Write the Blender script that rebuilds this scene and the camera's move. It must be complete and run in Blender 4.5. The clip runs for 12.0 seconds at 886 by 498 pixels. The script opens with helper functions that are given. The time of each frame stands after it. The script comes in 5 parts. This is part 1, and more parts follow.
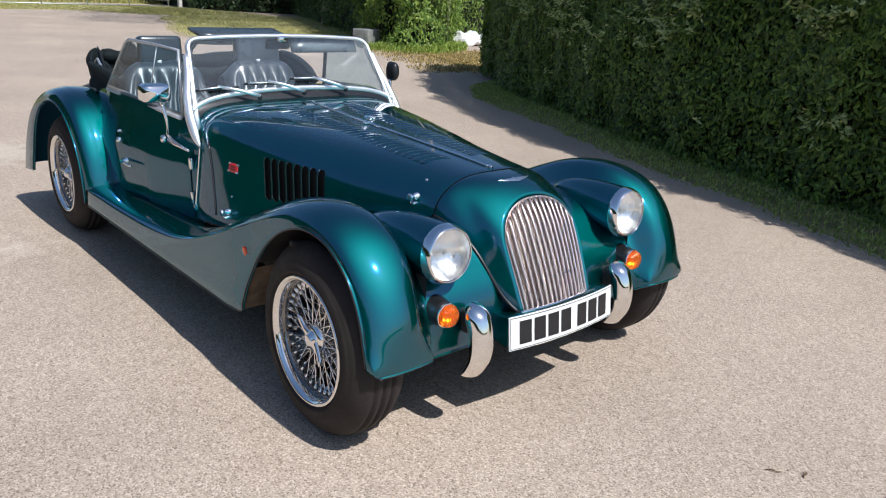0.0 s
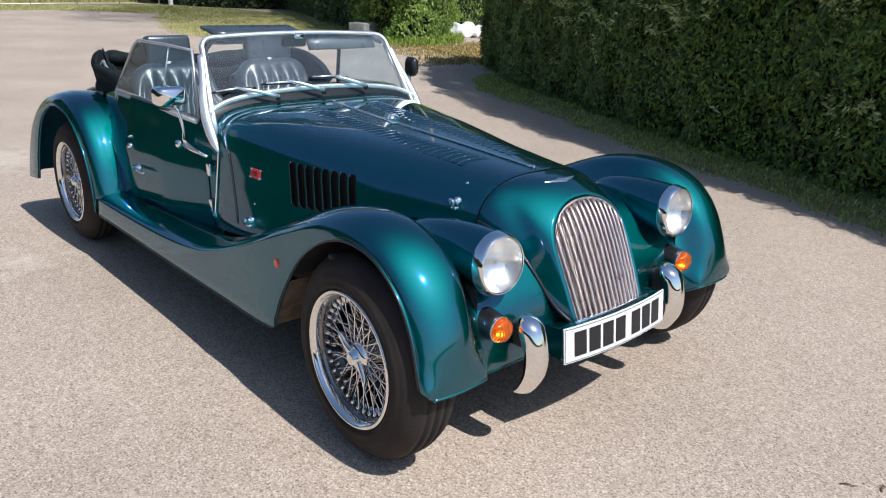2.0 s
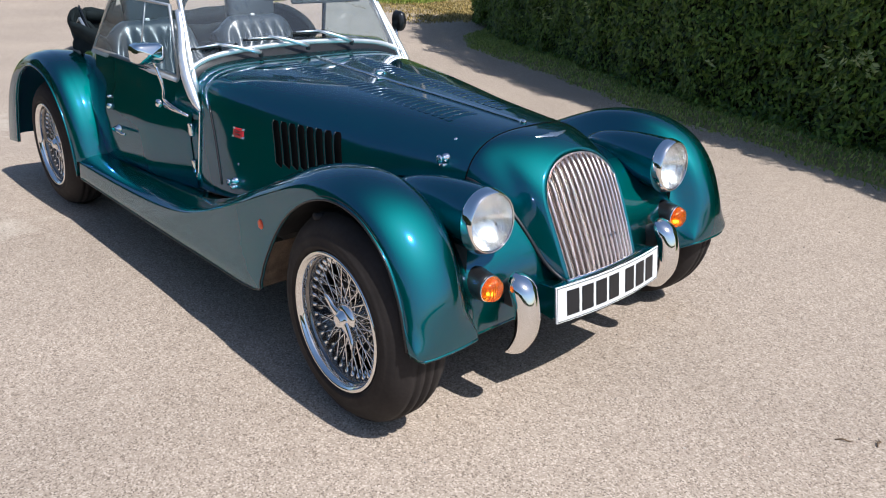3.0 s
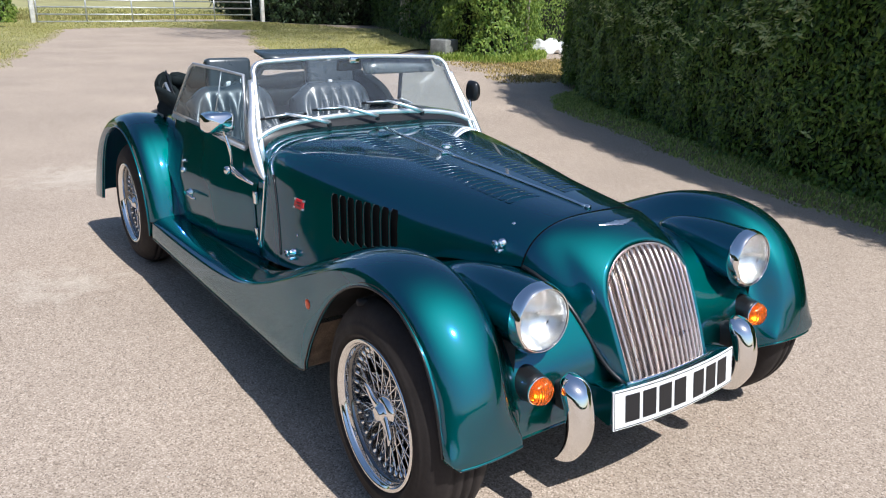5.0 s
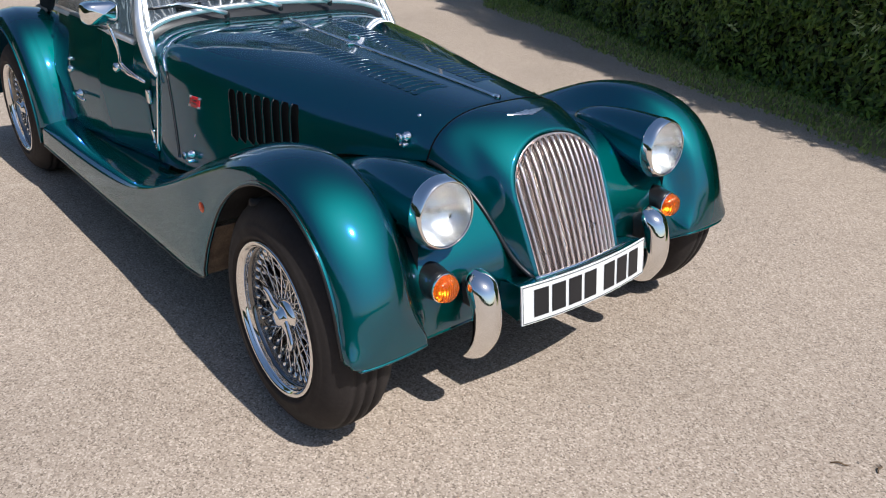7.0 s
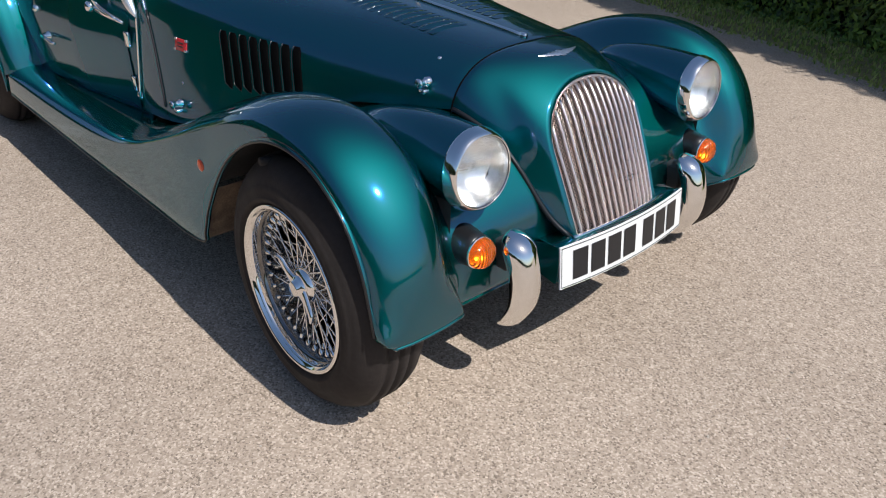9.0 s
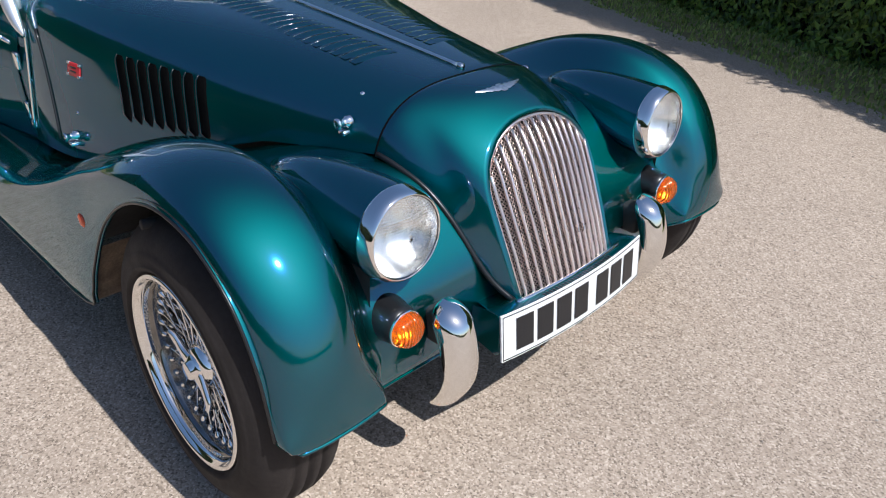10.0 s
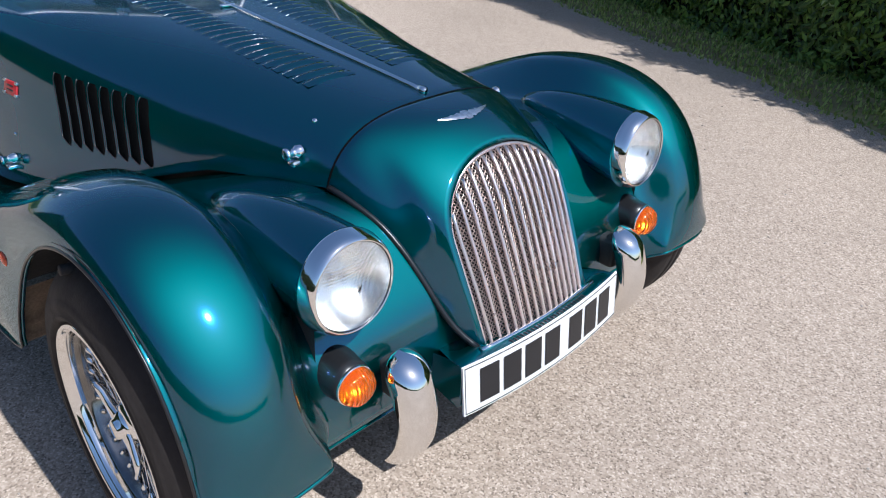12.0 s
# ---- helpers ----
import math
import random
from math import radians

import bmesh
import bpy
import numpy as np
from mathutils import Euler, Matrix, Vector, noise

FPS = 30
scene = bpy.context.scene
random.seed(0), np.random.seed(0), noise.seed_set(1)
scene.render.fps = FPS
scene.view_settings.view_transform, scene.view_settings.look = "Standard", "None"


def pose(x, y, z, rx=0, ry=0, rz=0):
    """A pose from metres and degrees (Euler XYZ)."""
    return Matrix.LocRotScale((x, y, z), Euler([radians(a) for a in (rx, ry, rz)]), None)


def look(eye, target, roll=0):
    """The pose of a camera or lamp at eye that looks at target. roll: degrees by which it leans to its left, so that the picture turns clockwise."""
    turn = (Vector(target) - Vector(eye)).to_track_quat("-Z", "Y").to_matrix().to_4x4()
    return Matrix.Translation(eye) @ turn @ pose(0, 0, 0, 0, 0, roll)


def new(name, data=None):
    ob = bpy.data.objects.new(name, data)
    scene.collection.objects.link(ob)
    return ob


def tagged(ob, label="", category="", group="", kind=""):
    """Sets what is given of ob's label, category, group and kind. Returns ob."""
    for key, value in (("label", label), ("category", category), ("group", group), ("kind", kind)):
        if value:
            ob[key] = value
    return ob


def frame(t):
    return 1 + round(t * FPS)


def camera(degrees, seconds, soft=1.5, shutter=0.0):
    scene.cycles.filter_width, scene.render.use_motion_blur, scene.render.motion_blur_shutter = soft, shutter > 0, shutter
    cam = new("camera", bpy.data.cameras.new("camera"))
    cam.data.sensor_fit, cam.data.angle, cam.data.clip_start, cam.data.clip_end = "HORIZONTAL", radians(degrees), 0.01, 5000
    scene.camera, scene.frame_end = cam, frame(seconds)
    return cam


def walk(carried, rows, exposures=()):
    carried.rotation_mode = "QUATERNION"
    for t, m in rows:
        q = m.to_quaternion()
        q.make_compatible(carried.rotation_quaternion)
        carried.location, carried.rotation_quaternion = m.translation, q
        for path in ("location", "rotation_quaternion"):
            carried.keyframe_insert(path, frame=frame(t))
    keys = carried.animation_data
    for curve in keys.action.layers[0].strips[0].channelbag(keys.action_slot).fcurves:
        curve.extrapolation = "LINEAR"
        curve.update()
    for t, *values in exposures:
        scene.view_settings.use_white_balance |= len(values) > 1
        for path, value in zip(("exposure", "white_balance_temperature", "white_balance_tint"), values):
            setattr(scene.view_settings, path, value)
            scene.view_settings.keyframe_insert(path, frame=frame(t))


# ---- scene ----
cam = camera(60.6, 12.0, soft=1.1)
PATH = [
    (0, (1.836, -1.87, 1.353), (0.425, -0.608, 0.709), 3.2),
    (0.5, (1.772, -1.852, 1.359), (0.35, -0.602, 0.713), 3.1),
    (1, (1.666, -1.871, 1.36), (0.245, -0.621, 0.715), 2.8),
    (1.5, (1.62, -1.885, 1.36), (0.202, -0.63, 0.716), 2.5),
    (2, (1.614, -1.88, 1.344), (0.215, -0.613, 0.681), 1.9),
    (2.5, (1.595, -1.867, 1.323), (0.228, -0.597, 0.604), 1.5),
    (2.7, (1.592, -1.857, 1.314), (0.236, -0.588, 0.573), 1.3),
    (4.3, (1.54, -1.681, 1.346), (0.068, -0.551, 0.6), 2.3),
    (4.5, (1.538, -1.678, 1.361), (0.026, -0.569, 0.667), 1.8),
    (5, (1.531, -1.66, 1.373), (-0.009, -0.553, 0.739), 1.5),
    (5.5, (1.525, -1.617, 1.346), (0.002, -0.506, 0.68), 1.4),
    (6, (1.529, -1.59, 1.315), (0.058, -0.493, 0.52), 1.2),
    (6.5, (1.529, -1.546, 1.307), (0.11, -0.419, 0.462), 1.2),
    (6.7, (1.528, -1.53, 1.308), (0.138, -0.364, 0.466), 1.4),
    (8.3, (1.444, -1.528, 1.284), (0.119, -0.359, 0.348), 1.4),
    (8.4, (1.414, -1.532, 1.272), (0.104, -0.367, 0.31), 1.7),
    (8.5, (1.395, -1.535, 1.281), (0.093, -0.38, 0.296), 1.6),
    (9, (1.298, -1.512, 1.276), (0.034, -0.327, 0.276), 1.6),
    (9.5, (1.22, -1.429, 1.276), (0.006, -0.202, 0.265), 2.0),
    (10, (1.142, -1.252, 1.288), (-0.052, -0.005, 0.277), 2.6),
    (10.5, (1.113, -1.147, 1.297), (-0.07, 0.109, 0.285), 3.0),
    (11, (1.1, -1.117, 1.303), (-0.08, 0.146, 0.296), 3.2),
    (11.5, (1.086, -1.109, 1.295), (-0.092, 0.159, 0.292), 3.3),
    (12, (1.074, -1.101, 1.292), (-0.099, 0.168, 0.287), 3.3),
]
walk(cam, [(t, look(eye, target, roll)) for t, eye, target, roll in PATH], exposures=[(0, 0.28, 6150, 10), (2.5, 0.31, 6100, 10), (4.5, 0.32, 6200, 10), (5.2, 0.4, 6150, 10), (6, 0.25, 6150, 10), (7, 0.15, 6250, 10), (8.5, 0.1, 6380, 10), (9.5, 0.15, 6330, 10), (10, 0.25, 6080, 10), (10.5, 0.29, 6000, 10), (11, 0.36, 5850, 10), (12, 0.37, 5830, 10)])

# ---- light ----
SUN_DIR = Vector((0.70, 0.075, 1.0)).normalized()
world = bpy.data.worlds.new("sky_world")
scene.world = world
world.use_nodes = True
wn = world.node_tree.nodes
wl = world.node_tree.links
sky = wn.new("ShaderNodeTexSky")
sky.sky_type = "NISHITA"
sky.sun_disc = False
sky.sun_elevation = math.asin(SUN_DIR.z)
sky.sun_rotation = math.atan2(SUN_DIR.x, SUN_DIR.y)
sky.air_density, sky.dust_density, sky.ozone_density = 1.1, 0.9, 3.8
wl.new(sky.outputs[0], wn["Background"].inputs[0])
wn["Background"].inputs[1].default_value = 0.095
sun = new("sun", bpy.data.lights.new("sun", "SUN"))
sun.data.energy, sun.data.angle, sun.data.color = 4.2, radians(0.53), (1.0, 0.98, 0.94)
sun.matrix_world = look(SUN_DIR * 30, (0, 0, 0))




# ---- materials ----
def mat(name, base, rough=0.5, metal=0.0, coat=0.0, vary=0.0, scale=20.0, bump=0.0, bump_scale=200.0, spec=0.5, rvary=0.0, coat_rough=0.03):
    """A Principled material with colour variation at two scales, roughness variation and fine relief."""
    m = bpy.data.materials.new(name)
    m.use_nodes = True
    n, l = m.node_tree.nodes, m.node_tree.links
    b = n["Principled BSDF"]
    b.inputs["Base Color"].default_value = (*base, 1)
    b.inputs["Roughness"].default_value = rough
    b.inputs["Metallic"].default_value = metal
    b.inputs["Coat Weight"].default_value = coat
    b.inputs["Coat Roughness"].default_value = coat_rough
    b.inputs["Specular IOR Level"].default_value = spec
    tc = n.new("ShaderNodeTexCoord")
    if vary:
        mix = None
        col = None
        for k, (sc, amt) in enumerate(((scale, vary), (scale * 9, vary * 0.6))):
            t = n.new("ShaderNodeTexNoise")
            t.inputs["Scale"].default_value = sc
            t.inputs["Detail"].default_value = 5
            l.new(tc.outputs["Object"], t.inputs["Vector"])
            r = n.new("ShaderNodeMapRange")
            r.inputs[1].default_value, r.inputs[2].default_value = 0.3, 0.7
            r.inputs[3].default_value, r.inputs[4].default_value = 1 - amt, 1 + amt
            l.new(t.outputs[0], r.inputs[0])
            mix = n.new("ShaderNodeMix")
            mix.data_type, mix.blend_type = "RGBA", "MULTIPLY"
            mix.inputs[0].default_value = 1
            if col is None:
                mix.inputs[6].default_value = (*base, 1)
            else:
                l.new(col, mix.inputs[6])
            l.new(r.outputs[0], mix.inputs[7])
            col = mix.outputs[2]
        l.new(col, b.inputs["Base Color"])
    if rvary:
        t = n.new("ShaderNodeTexNoise")
        t.inputs["Scale"].default_value = scale * 2
        t.inputs["Detail"].default_value = 6
        l.new(tc.outputs["Object"], t.inputs["Vector"])
        r = n.new("ShaderNodeMapRange")
        r.inputs[1].default_value, r.inputs[2].default_value = 0.3, 0.7
        r.inputs[3].default_value, r.inputs[4].default_value = max(rough - rvary, 0.0), rough + rvary
        l.new(t.outputs[0], r.inputs[0])
        l.new(r.outputs[0], b.inputs["Roughness"])
    if bump:
        t = n.new("ShaderNodeTexNoise")
        t.inputs["Scale"].default_value = bump_scale
        t.inputs["Detail"].default_value = 3
        l.new(tc.outputs["Object"], t.inputs["Vector"])
        bp = n.new("ShaderNodeBump")
        bp.inputs["Strength"].default_value = bump
        bp.inputs["Distance"].default_value = 0.002
        l.new(t.outputs[0], bp.inputs["Height"])
        l.new(bp.outputs[0], b.inputs["Normal"])
    return m


def paint_mat():
    """Metallic car paint: pigment, coarse green flake and a finer blue one under clear lacquer."""
    m = bpy.data.materials.new("green_metallic_paint")
    m.use_nodes = True
    n, l = m.node_tree.nodes, m.node_tree.links
    n.remove(n["Principled BSDF"])
    tc = n.new("ShaderNodeTexCoord")
    cloud = n.new("ShaderNodeTexNoise")
    cloud.inputs["Scale"].default_value = 3.0
    cloud.inputs["Detail"].default_value = 5
    l.new(tc.outputs["Object"], cloud.inputs["Vector"])
    tone = n.new("ShaderNodeValToRGB")
    e = tone.color_ramp.elements
    e[0].position, e[0].color = 0.3, (0.0010, 0.112, 0.101, 1)
    e[1].position, e[1].color = 0.7, (0.0014, 0.126, 0.115, 1)
    l.new(cloud.outputs[0], tone.inputs[0])
    peel = n.new("ShaderNodeTexNoise")
    peel.inputs["Scale"].default_value = 160
    l.new(tc.outputs["Object"], peel.inputs["Vector"])
    bump = n.new("ShaderNodeBump")
    bump.inputs["Strength"].default_value = 0.004
    bump.inputs["Distance"].default_value = 0.002
    l.new(peel.outputs[0], bump.inputs["Height"])
    layers = []
    for kind, rough in (("BECKMANN", 0.57), ("GGX", 0.12), ("GGX", 0.05)):
        g = n.new("ShaderNodeBsdfAnisotropic")
        g.distribution = kind
        g.inputs["Roughness"].default_value = rough
        l.new(bump.outputs[0], g.inputs["Normal"])
        layers.append(g)
    flake, fine, lacquer = layers
    l.new(tone.outputs[0], flake.inputs["Color"])
    fine.inputs["Color"].default_value = (0.005, 0.085, 0.430, 1)
    lacquer.inputs["Color"].default_value = (1, 1, 1, 1)
    body = n.new("ShaderNodeMixShader")
    body.inputs[0].default_value = 0.20
    l.new(flake.outputs[0], body.inputs[1])
    l.new(fine.outputs[0], body.inputs[2])
    pigment = n.new("ShaderNodeBsdfDiffuse")
    pigment.inputs["Color"].default_value = (0.001, 0.125, 0.108, 1)
    under = n.new("ShaderNodeMixShader")
    under.inputs[0].default_value = 0.04
    l.new(body.outputs[0], under.inputs[1])
    l.new(pigment.outputs[0], under.inputs[2])
    fres = n.new("ShaderNodeFresnel")
    fres.inputs["IOR"].default_value = 1.62
    l.new(bump.outputs[0], fres.inputs["Normal"])
    top = n.new("ShaderNodeMixShader")
    l.new(fres.outputs[0], top.inputs[0])
    l.new(under.outputs[0], top.inputs[1])
    l.new(lacquer.outputs[0], top.inputs[2])
    l.new(top.outputs[0], n["Material Output"].inputs[0])
    return m


PAINT = paint_mat()
CHROME = mat("chrome", (0.86, 0.85, 0.83), 0.05, 1.0, rvary=0.03, scale=6)
ALLOY = mat("polished_alloy", (0.92, 0.92, 0.91), 0.33, 1.0, rvary=0.06, scale=10)
SATIN = mat("bright_screen_alloy", (0.92, 0.92, 0.92), 0.36, 0.86, rvary=0.06, scale=10)
STAINLESS = mat("grille_steel", (0.93, 0.80, 0.76), 0.32, 1.0, rvary=0.05, scale=12)
GMESH = mat("grille_wire", (0.54, 0.42, 0.37), 0.32, 1.0, rvary=0.08, vary=0.2, scale=40)
BLACK = mat("black_rubber", (0.018, 0.018, 0.018), 0.6, vary=0.2, scale=30, bump=0.2, bump_scale=300)
VENT = mat("recess_shade_black", (0.004, 0.004, 0.004), 0.9, spec=0.03, vary=0.2)
GLOSSBLACK = mat("black_trim", (0.012, 0.012, 0.013), 0.3, vary=0.15)
TYRE = mat("tyre_rubber", (0.026, 0.021, 0.019), 0.75, spec=0.3, vary=0.25, scale=9, bump=0.25, bump_scale=220, rvary=0.1)
LEATHER = mat("black_leather", (0.040, 0.052, 0.060), 0.30, spec=0.8, vary=0.10, scale=12, bump=0.05, bump_scale=300, rvary=0.05)
FABRIC = mat("black_mohair", (0.012, 0.017, 0.018), 0.8, spec=0.12, vary=0.3, scale=18, bump=0.6, bump_scale=420)
PLATE = mat("plate_white", (0.84, 0.84, 0.82), 0.25, vary=0.03, scale=12)
INK = mat("plate_black", (0.012, 0.012, 0.014), 0.4, vary=0.1)
REDBADGE = mat("red_enamel", (0.45, 0.03, 0.035), 0.25, vary=0.2, scale=200)
REDMARK = mat("red_reflector", (0.60, 0.07, 0.02), 0.18, coat=0.5, vary=0.1, scale=90)
UNDER = mat("underbody", (0.020, 0.018, 0.017), 0.8, vary=0.4, scale=14, bump=0.4, bump_scale=120)
ASH = mat("dusty_arch_brown", (0.17, 0.12, 0.08), 0.7, vary=0.4, scale=22)
GALV = mat("galvanised_steel", (0.52, 0.53, 0.52), 0.45, 0.7, vary=0.15, scale=6)
STUMP = mat("weathered_wood", (0.42, 0.38, 0.33), 0.85, vary=0.35, scale=12, bump=0.6, bump_scale=60)
CONCRETE = mat("weathered_concrete", (0.22, 0.22, 0.20), 0.9, vary=0.25, scale=7, bump=0.5, bump_scale=60)
SILVER = mat("badge_silver", (0.80, 0.81, 0.82), 0.32, 1.0, vary=0.2, scale=120)
# darker than the chrome lip: the well's dark reflections put into its colour
BARREL = mat("rim_well_darkened", (0.22, 0.215, 0.21), 0.12, 1.0, rvary=0.08, vary=0.25, scale=30)
REFLECTOR = mat("lamp_reflector", (0.95, 0.95, 0.94), 0.24, 1.0, rvary=0.05, scale=26, bump=0.25, bump_scale=60)
GALV_FRAME = mat("grey_frame", (0.60, 0.61, 0.62), 0.40, 0.8, vary=0.1, scale=20)
HOODTAN = mat("dusty_hood_edge", (0.19, 0.165, 0.14), 0.85, vary=0.3, scale=20)
MIRROR = mat("mirror_silver", (0.9, 0.9, 0.9), 0.01, 1.0)
GATEPOST = mat("white_post_paint", (0.62, 0.61, 0.57), 0.7, vary=0.2, scale=9, bump=0.4, bump_scale=50)
TWIG = mat("dry_twig", (0.16, 0.10, 0.055), 0.85, vary=0.35, scale=60, bump=0.5, bump_scale=300)
SACK = mat("white_sacking", (0.75, 0.74, 0.71), 0.7, vary=0.12, scale=8)


def glass_mat(name, tint=(1, 1, 1), rough=0.0):
    m = bpy.data.materials.new(name)
    m.use_nodes = True
    b = m.node_tree.nodes["Principled BSDF"]
    b.inputs["Base Color"].default_value = (*tint, 1)
    b.inputs["Roughness"].default_value = rough
    b.inputs["Transmission Weight"].default_value = 1.0
    b.inputs["IOR"].default_value = 1.45
    return m


def veiled_glass():
    """Car glass with a pale bluish veil mixed in, imitating the haze of sky."""
    m = glass_mat("window_glass", (0.95, 0.97, 0.97))
    n, l = m.node_tree.nodes, m.node_tree.links
    d = n.new("ShaderNodeBsdfDiffuse")
    d.inputs[0].default_value = (0.68, 0.73, 0.78, 1)
    tc = n.new("ShaderNodeTexCoord")
    t = n.new("ShaderNodeTexNoise")
    t.inputs["Scale"].default_value = 1.6
    t.inputs["Detail"].default_value = 3
    l.new(tc.outputs["Object"], t.inputs["Vector"])
    r = n.new("ShaderNodeMapRange")
    r.inputs[1].default_value, r.inputs[2].default_value = 0.35, 0.7
    r.inputs[3].default_value, r.inputs[4].default_value = 0.014, 0.028
    l.new(t.outputs[0], r.inputs[0])
    mx = n.new("ShaderNodeMixShader")
    l.new(r.outputs[0], mx.inputs[0])
    l.new(n["Principled BSDF"].outputs[0], mx.inputs[1])
    l.new(d.outputs[0], mx.inputs[2])
    l.new(mx.outputs[0], n["Material Output"].inputs[0])
    return m


GLASS = veiled_glass()
SIDEGLASS = GLASS.copy()
SIDEGLASS.name = "side_screen_glass"
SIDEGLASS.node_tree.nodes["Principled BSDF"].inputs["Base Color"].default_value = (0.72, 0.86, 0.92, 1)
SIDEGLASS.node_tree.nodes["Principled BSDF"].inputs["IOR"].default_value = 1.28


def lens_mat():
    """Clear headlamp glass with a fine pressed grid of flutes."""
    m = glass_mat("headlamp_glass", (0.97, 0.98, 0.98), 0.02)
    n, l = m.node_tree.nodes, m.node_tree.links
    tc = n.new("ShaderNodeTexCoord")
    add = n.new("ShaderNodeMath")
    add.operation = "ADD"
    for k, (way, sc) in enumerate((("Y", 110), ("Z", 60))):
        w = n.new("ShaderNodeTexWave")
        w.bands_direction = way
        w.inputs["Scale"].default_value = sc
        w.inputs["Distortion"].default_value = 0.3
        l.new(tc.outputs["Object"], w.inputs["Vector"])
        l.new(w.outputs[1], add.inputs[k])
    bp = n.new("ShaderNodeBump")
    bp.inputs["Strength"].default_value = 0.20
    bp.inputs["Distance"].default_value = 0.002
    l.new(add.outputs[0], bp.inputs["Height"])
    l.new(bp.outputs[0], n["Principled BSDF"].inputs["Normal"])
    return m


LENS = lens_mat()


def amber_mat():
    """Ribbed amber indicator plastic that lets light into the lamp behind it."""
    m = glass_mat("amber_lens", (1.0, 0.30, 0.008), 0.12)
    n, l = m.node_tree.nodes, m.node_tree.links
    b = n["Principled BSDF"]
    b.inputs["Transmission Weight"].default_value = 0.9
    tc = n.new("ShaderNodeTexCoord")
    w = n.new("ShaderNodeTexWave")
    w.bands_direction = "Y"
    w.inputs["Scale"].default_value = 45
    l.new(tc.outputs["Object"], w.inputs["Vector"])
    bp = n.new("ShaderNodeBump")
    bp.inputs["Strength"].default_value = 0.4
    bp.inputs["Distance"].default_value = 0.003
    l.new(w.outputs[1], bp.inputs["Height"])
    l.new(bp.outputs[0], b.inputs["Normal"])
    return m


AMBER_LENS = amber_mat()


def lane_mat():
    """Stone-chip surfaced lane: pinkish and grey chips in pale dust, with worn and dusty patches."""
    m = bpy.data.materials.new("stone_chip_lane")
    m.use_nodes = True
    n, l = m.node_tree.nodes, m.node_tree.links
    b = n["Principled BSDF"]
    b.inputs["Roughness"].default_value = 0.9
    b.inputs["Specular IOR Level"].default_value = 0.25
    tc = n.new("ShaderNodeTexCoord")
    v = n.new("ShaderNodeTexVoronoi")
    v.inputs["Scale"].default_value = 220
    l.new(tc.outputs["Object"], v.inputs["Vector"])
    v2 = n.new("ShaderNodeTexVoronoi")
    v2.inputs["Scale"].default_value = 70
    l.new(tc.outputs["Object"], v2.inputs["Vector"])
    sep = n.new("ShaderNodeSeparateColor")
    l.new(v.outputs["Color"], sep.inputs[0])
    ramp = n.new("ShaderNodeValToRGB")
    e = ramp.color_ramp.elements
    e[0].position, e[0].color = 0.0, (0.195, 0.151, 0.116, 1)
    e[1].position, e[1].color = 1.0, (0.63, 0.521, 0.423, 1)
    for p, c in ((0.2, (0.345, 0.269, 0.206, 1)), (0.55, (0.43, 0.340, 0.264, 1)), (0.8, (0.485, 0.387, 0.308, 1))):
        q = e.new(p)
        q.color = c
    l.new(sep.outputs[0], ramp.inputs[0])
    big = n.new("ShaderNodeTexNoise")
    big.inputs["Scale"].default_value = 0.7
    big.inputs["Detail"].default_value = 6
    l.new(tc.outputs["Object"], big.inputs["Vector"])
    mr = n.new("ShaderNodeMapRange")
    mr.inputs[1].default_value, mr.inputs[2].default_value = 0.3, 0.7
    mr.inputs[3].default_value, mr.inputs[4].default_value = 0.87, 1.08
    l.new(big.outputs[0], mr.inputs[0])
    mid = n.new("ShaderNodeTexNoise")
    mid.inputs["Scale"].default_value = 26
    mid.inputs["Detail"].default_value = 6
    l.new(tc.outputs["Object"], mid.inputs["Vector"])
    mr2 = n.new("ShaderNodeMapRange")
    mr2.inputs[1].default_value, mr2.inputs[2].default_value = 0.3, 0.7
    mr2.inputs[3].default_value, mr2.inputs[4].default_value = 0.95, 1.05
    l.new(mid.outputs[0], mr2.inputs[0])
    mul = n.new("ShaderNodeMath")
    mul.operation = "MULTIPLY"
    l.new(mr.outputs[0], mul.inputs[0])
    l.new(mr2.outputs[0], mul.inputs[1])
    mix = n.new("ShaderNodeMix")
    mix.data_type, mix.blend_type = "RGBA", "MULTIPLY"
    mix.inputs[0].default_value = 1
    l.new(ramp.outputs[0], mix.inputs[6])
    l.new(mul.outputs[0], mix.inputs[7])
    # two pale dusty smudges
    col = mix.outputs[2]
    for px, py, size in ((-2.33, -1.19, 0.34), (-4.65, -0.65, 0.50)):
        d = n.new("ShaderNodeVectorMath")
        d.operation = "DISTANCE"
        d.inputs[1].default_value = (px, py, 0)
        l.new(tc.outputs["Object"], d.inputs[0])
        nz = n.new("ShaderNodeTexNoise")
        nz.inputs["Scale"].default_value = 8
        nz.inputs["Detail"].default_value = 5
        l.new(tc.outputs["Object"], nz.inputs["Vector"])
        ma = n.new("ShaderNodeMath")
        ma.operation = "MULTIPLY_ADD"
        ma.inputs[1].default_value = 1.3
        l.new(nz.outputs[0], ma.inputs[0])
        l.new(d.outputs["Value"], ma.inputs[2])
        mk = n.new("ShaderNodeMapRange")
        mk.inputs[1].default_value, mk.inputs[2].default_value = size + 0.62, size + 0.22
        mk.inputs[3].default_value, mk.inputs[4].default_value = 0.0, 0.34
        l.new(ma.outputs[0], mk.inputs[0])
        dm = n.new("ShaderNodeMix")
        dm.data_type = "RGBA"
        dm.inputs[7].default_value = (0.66, 0.58, 0.48, 1)
        l.new(mk.outputs[0], dm.inputs[0])
        l.new(col, dm.inputs[6])
        col = dm.outputs[2]
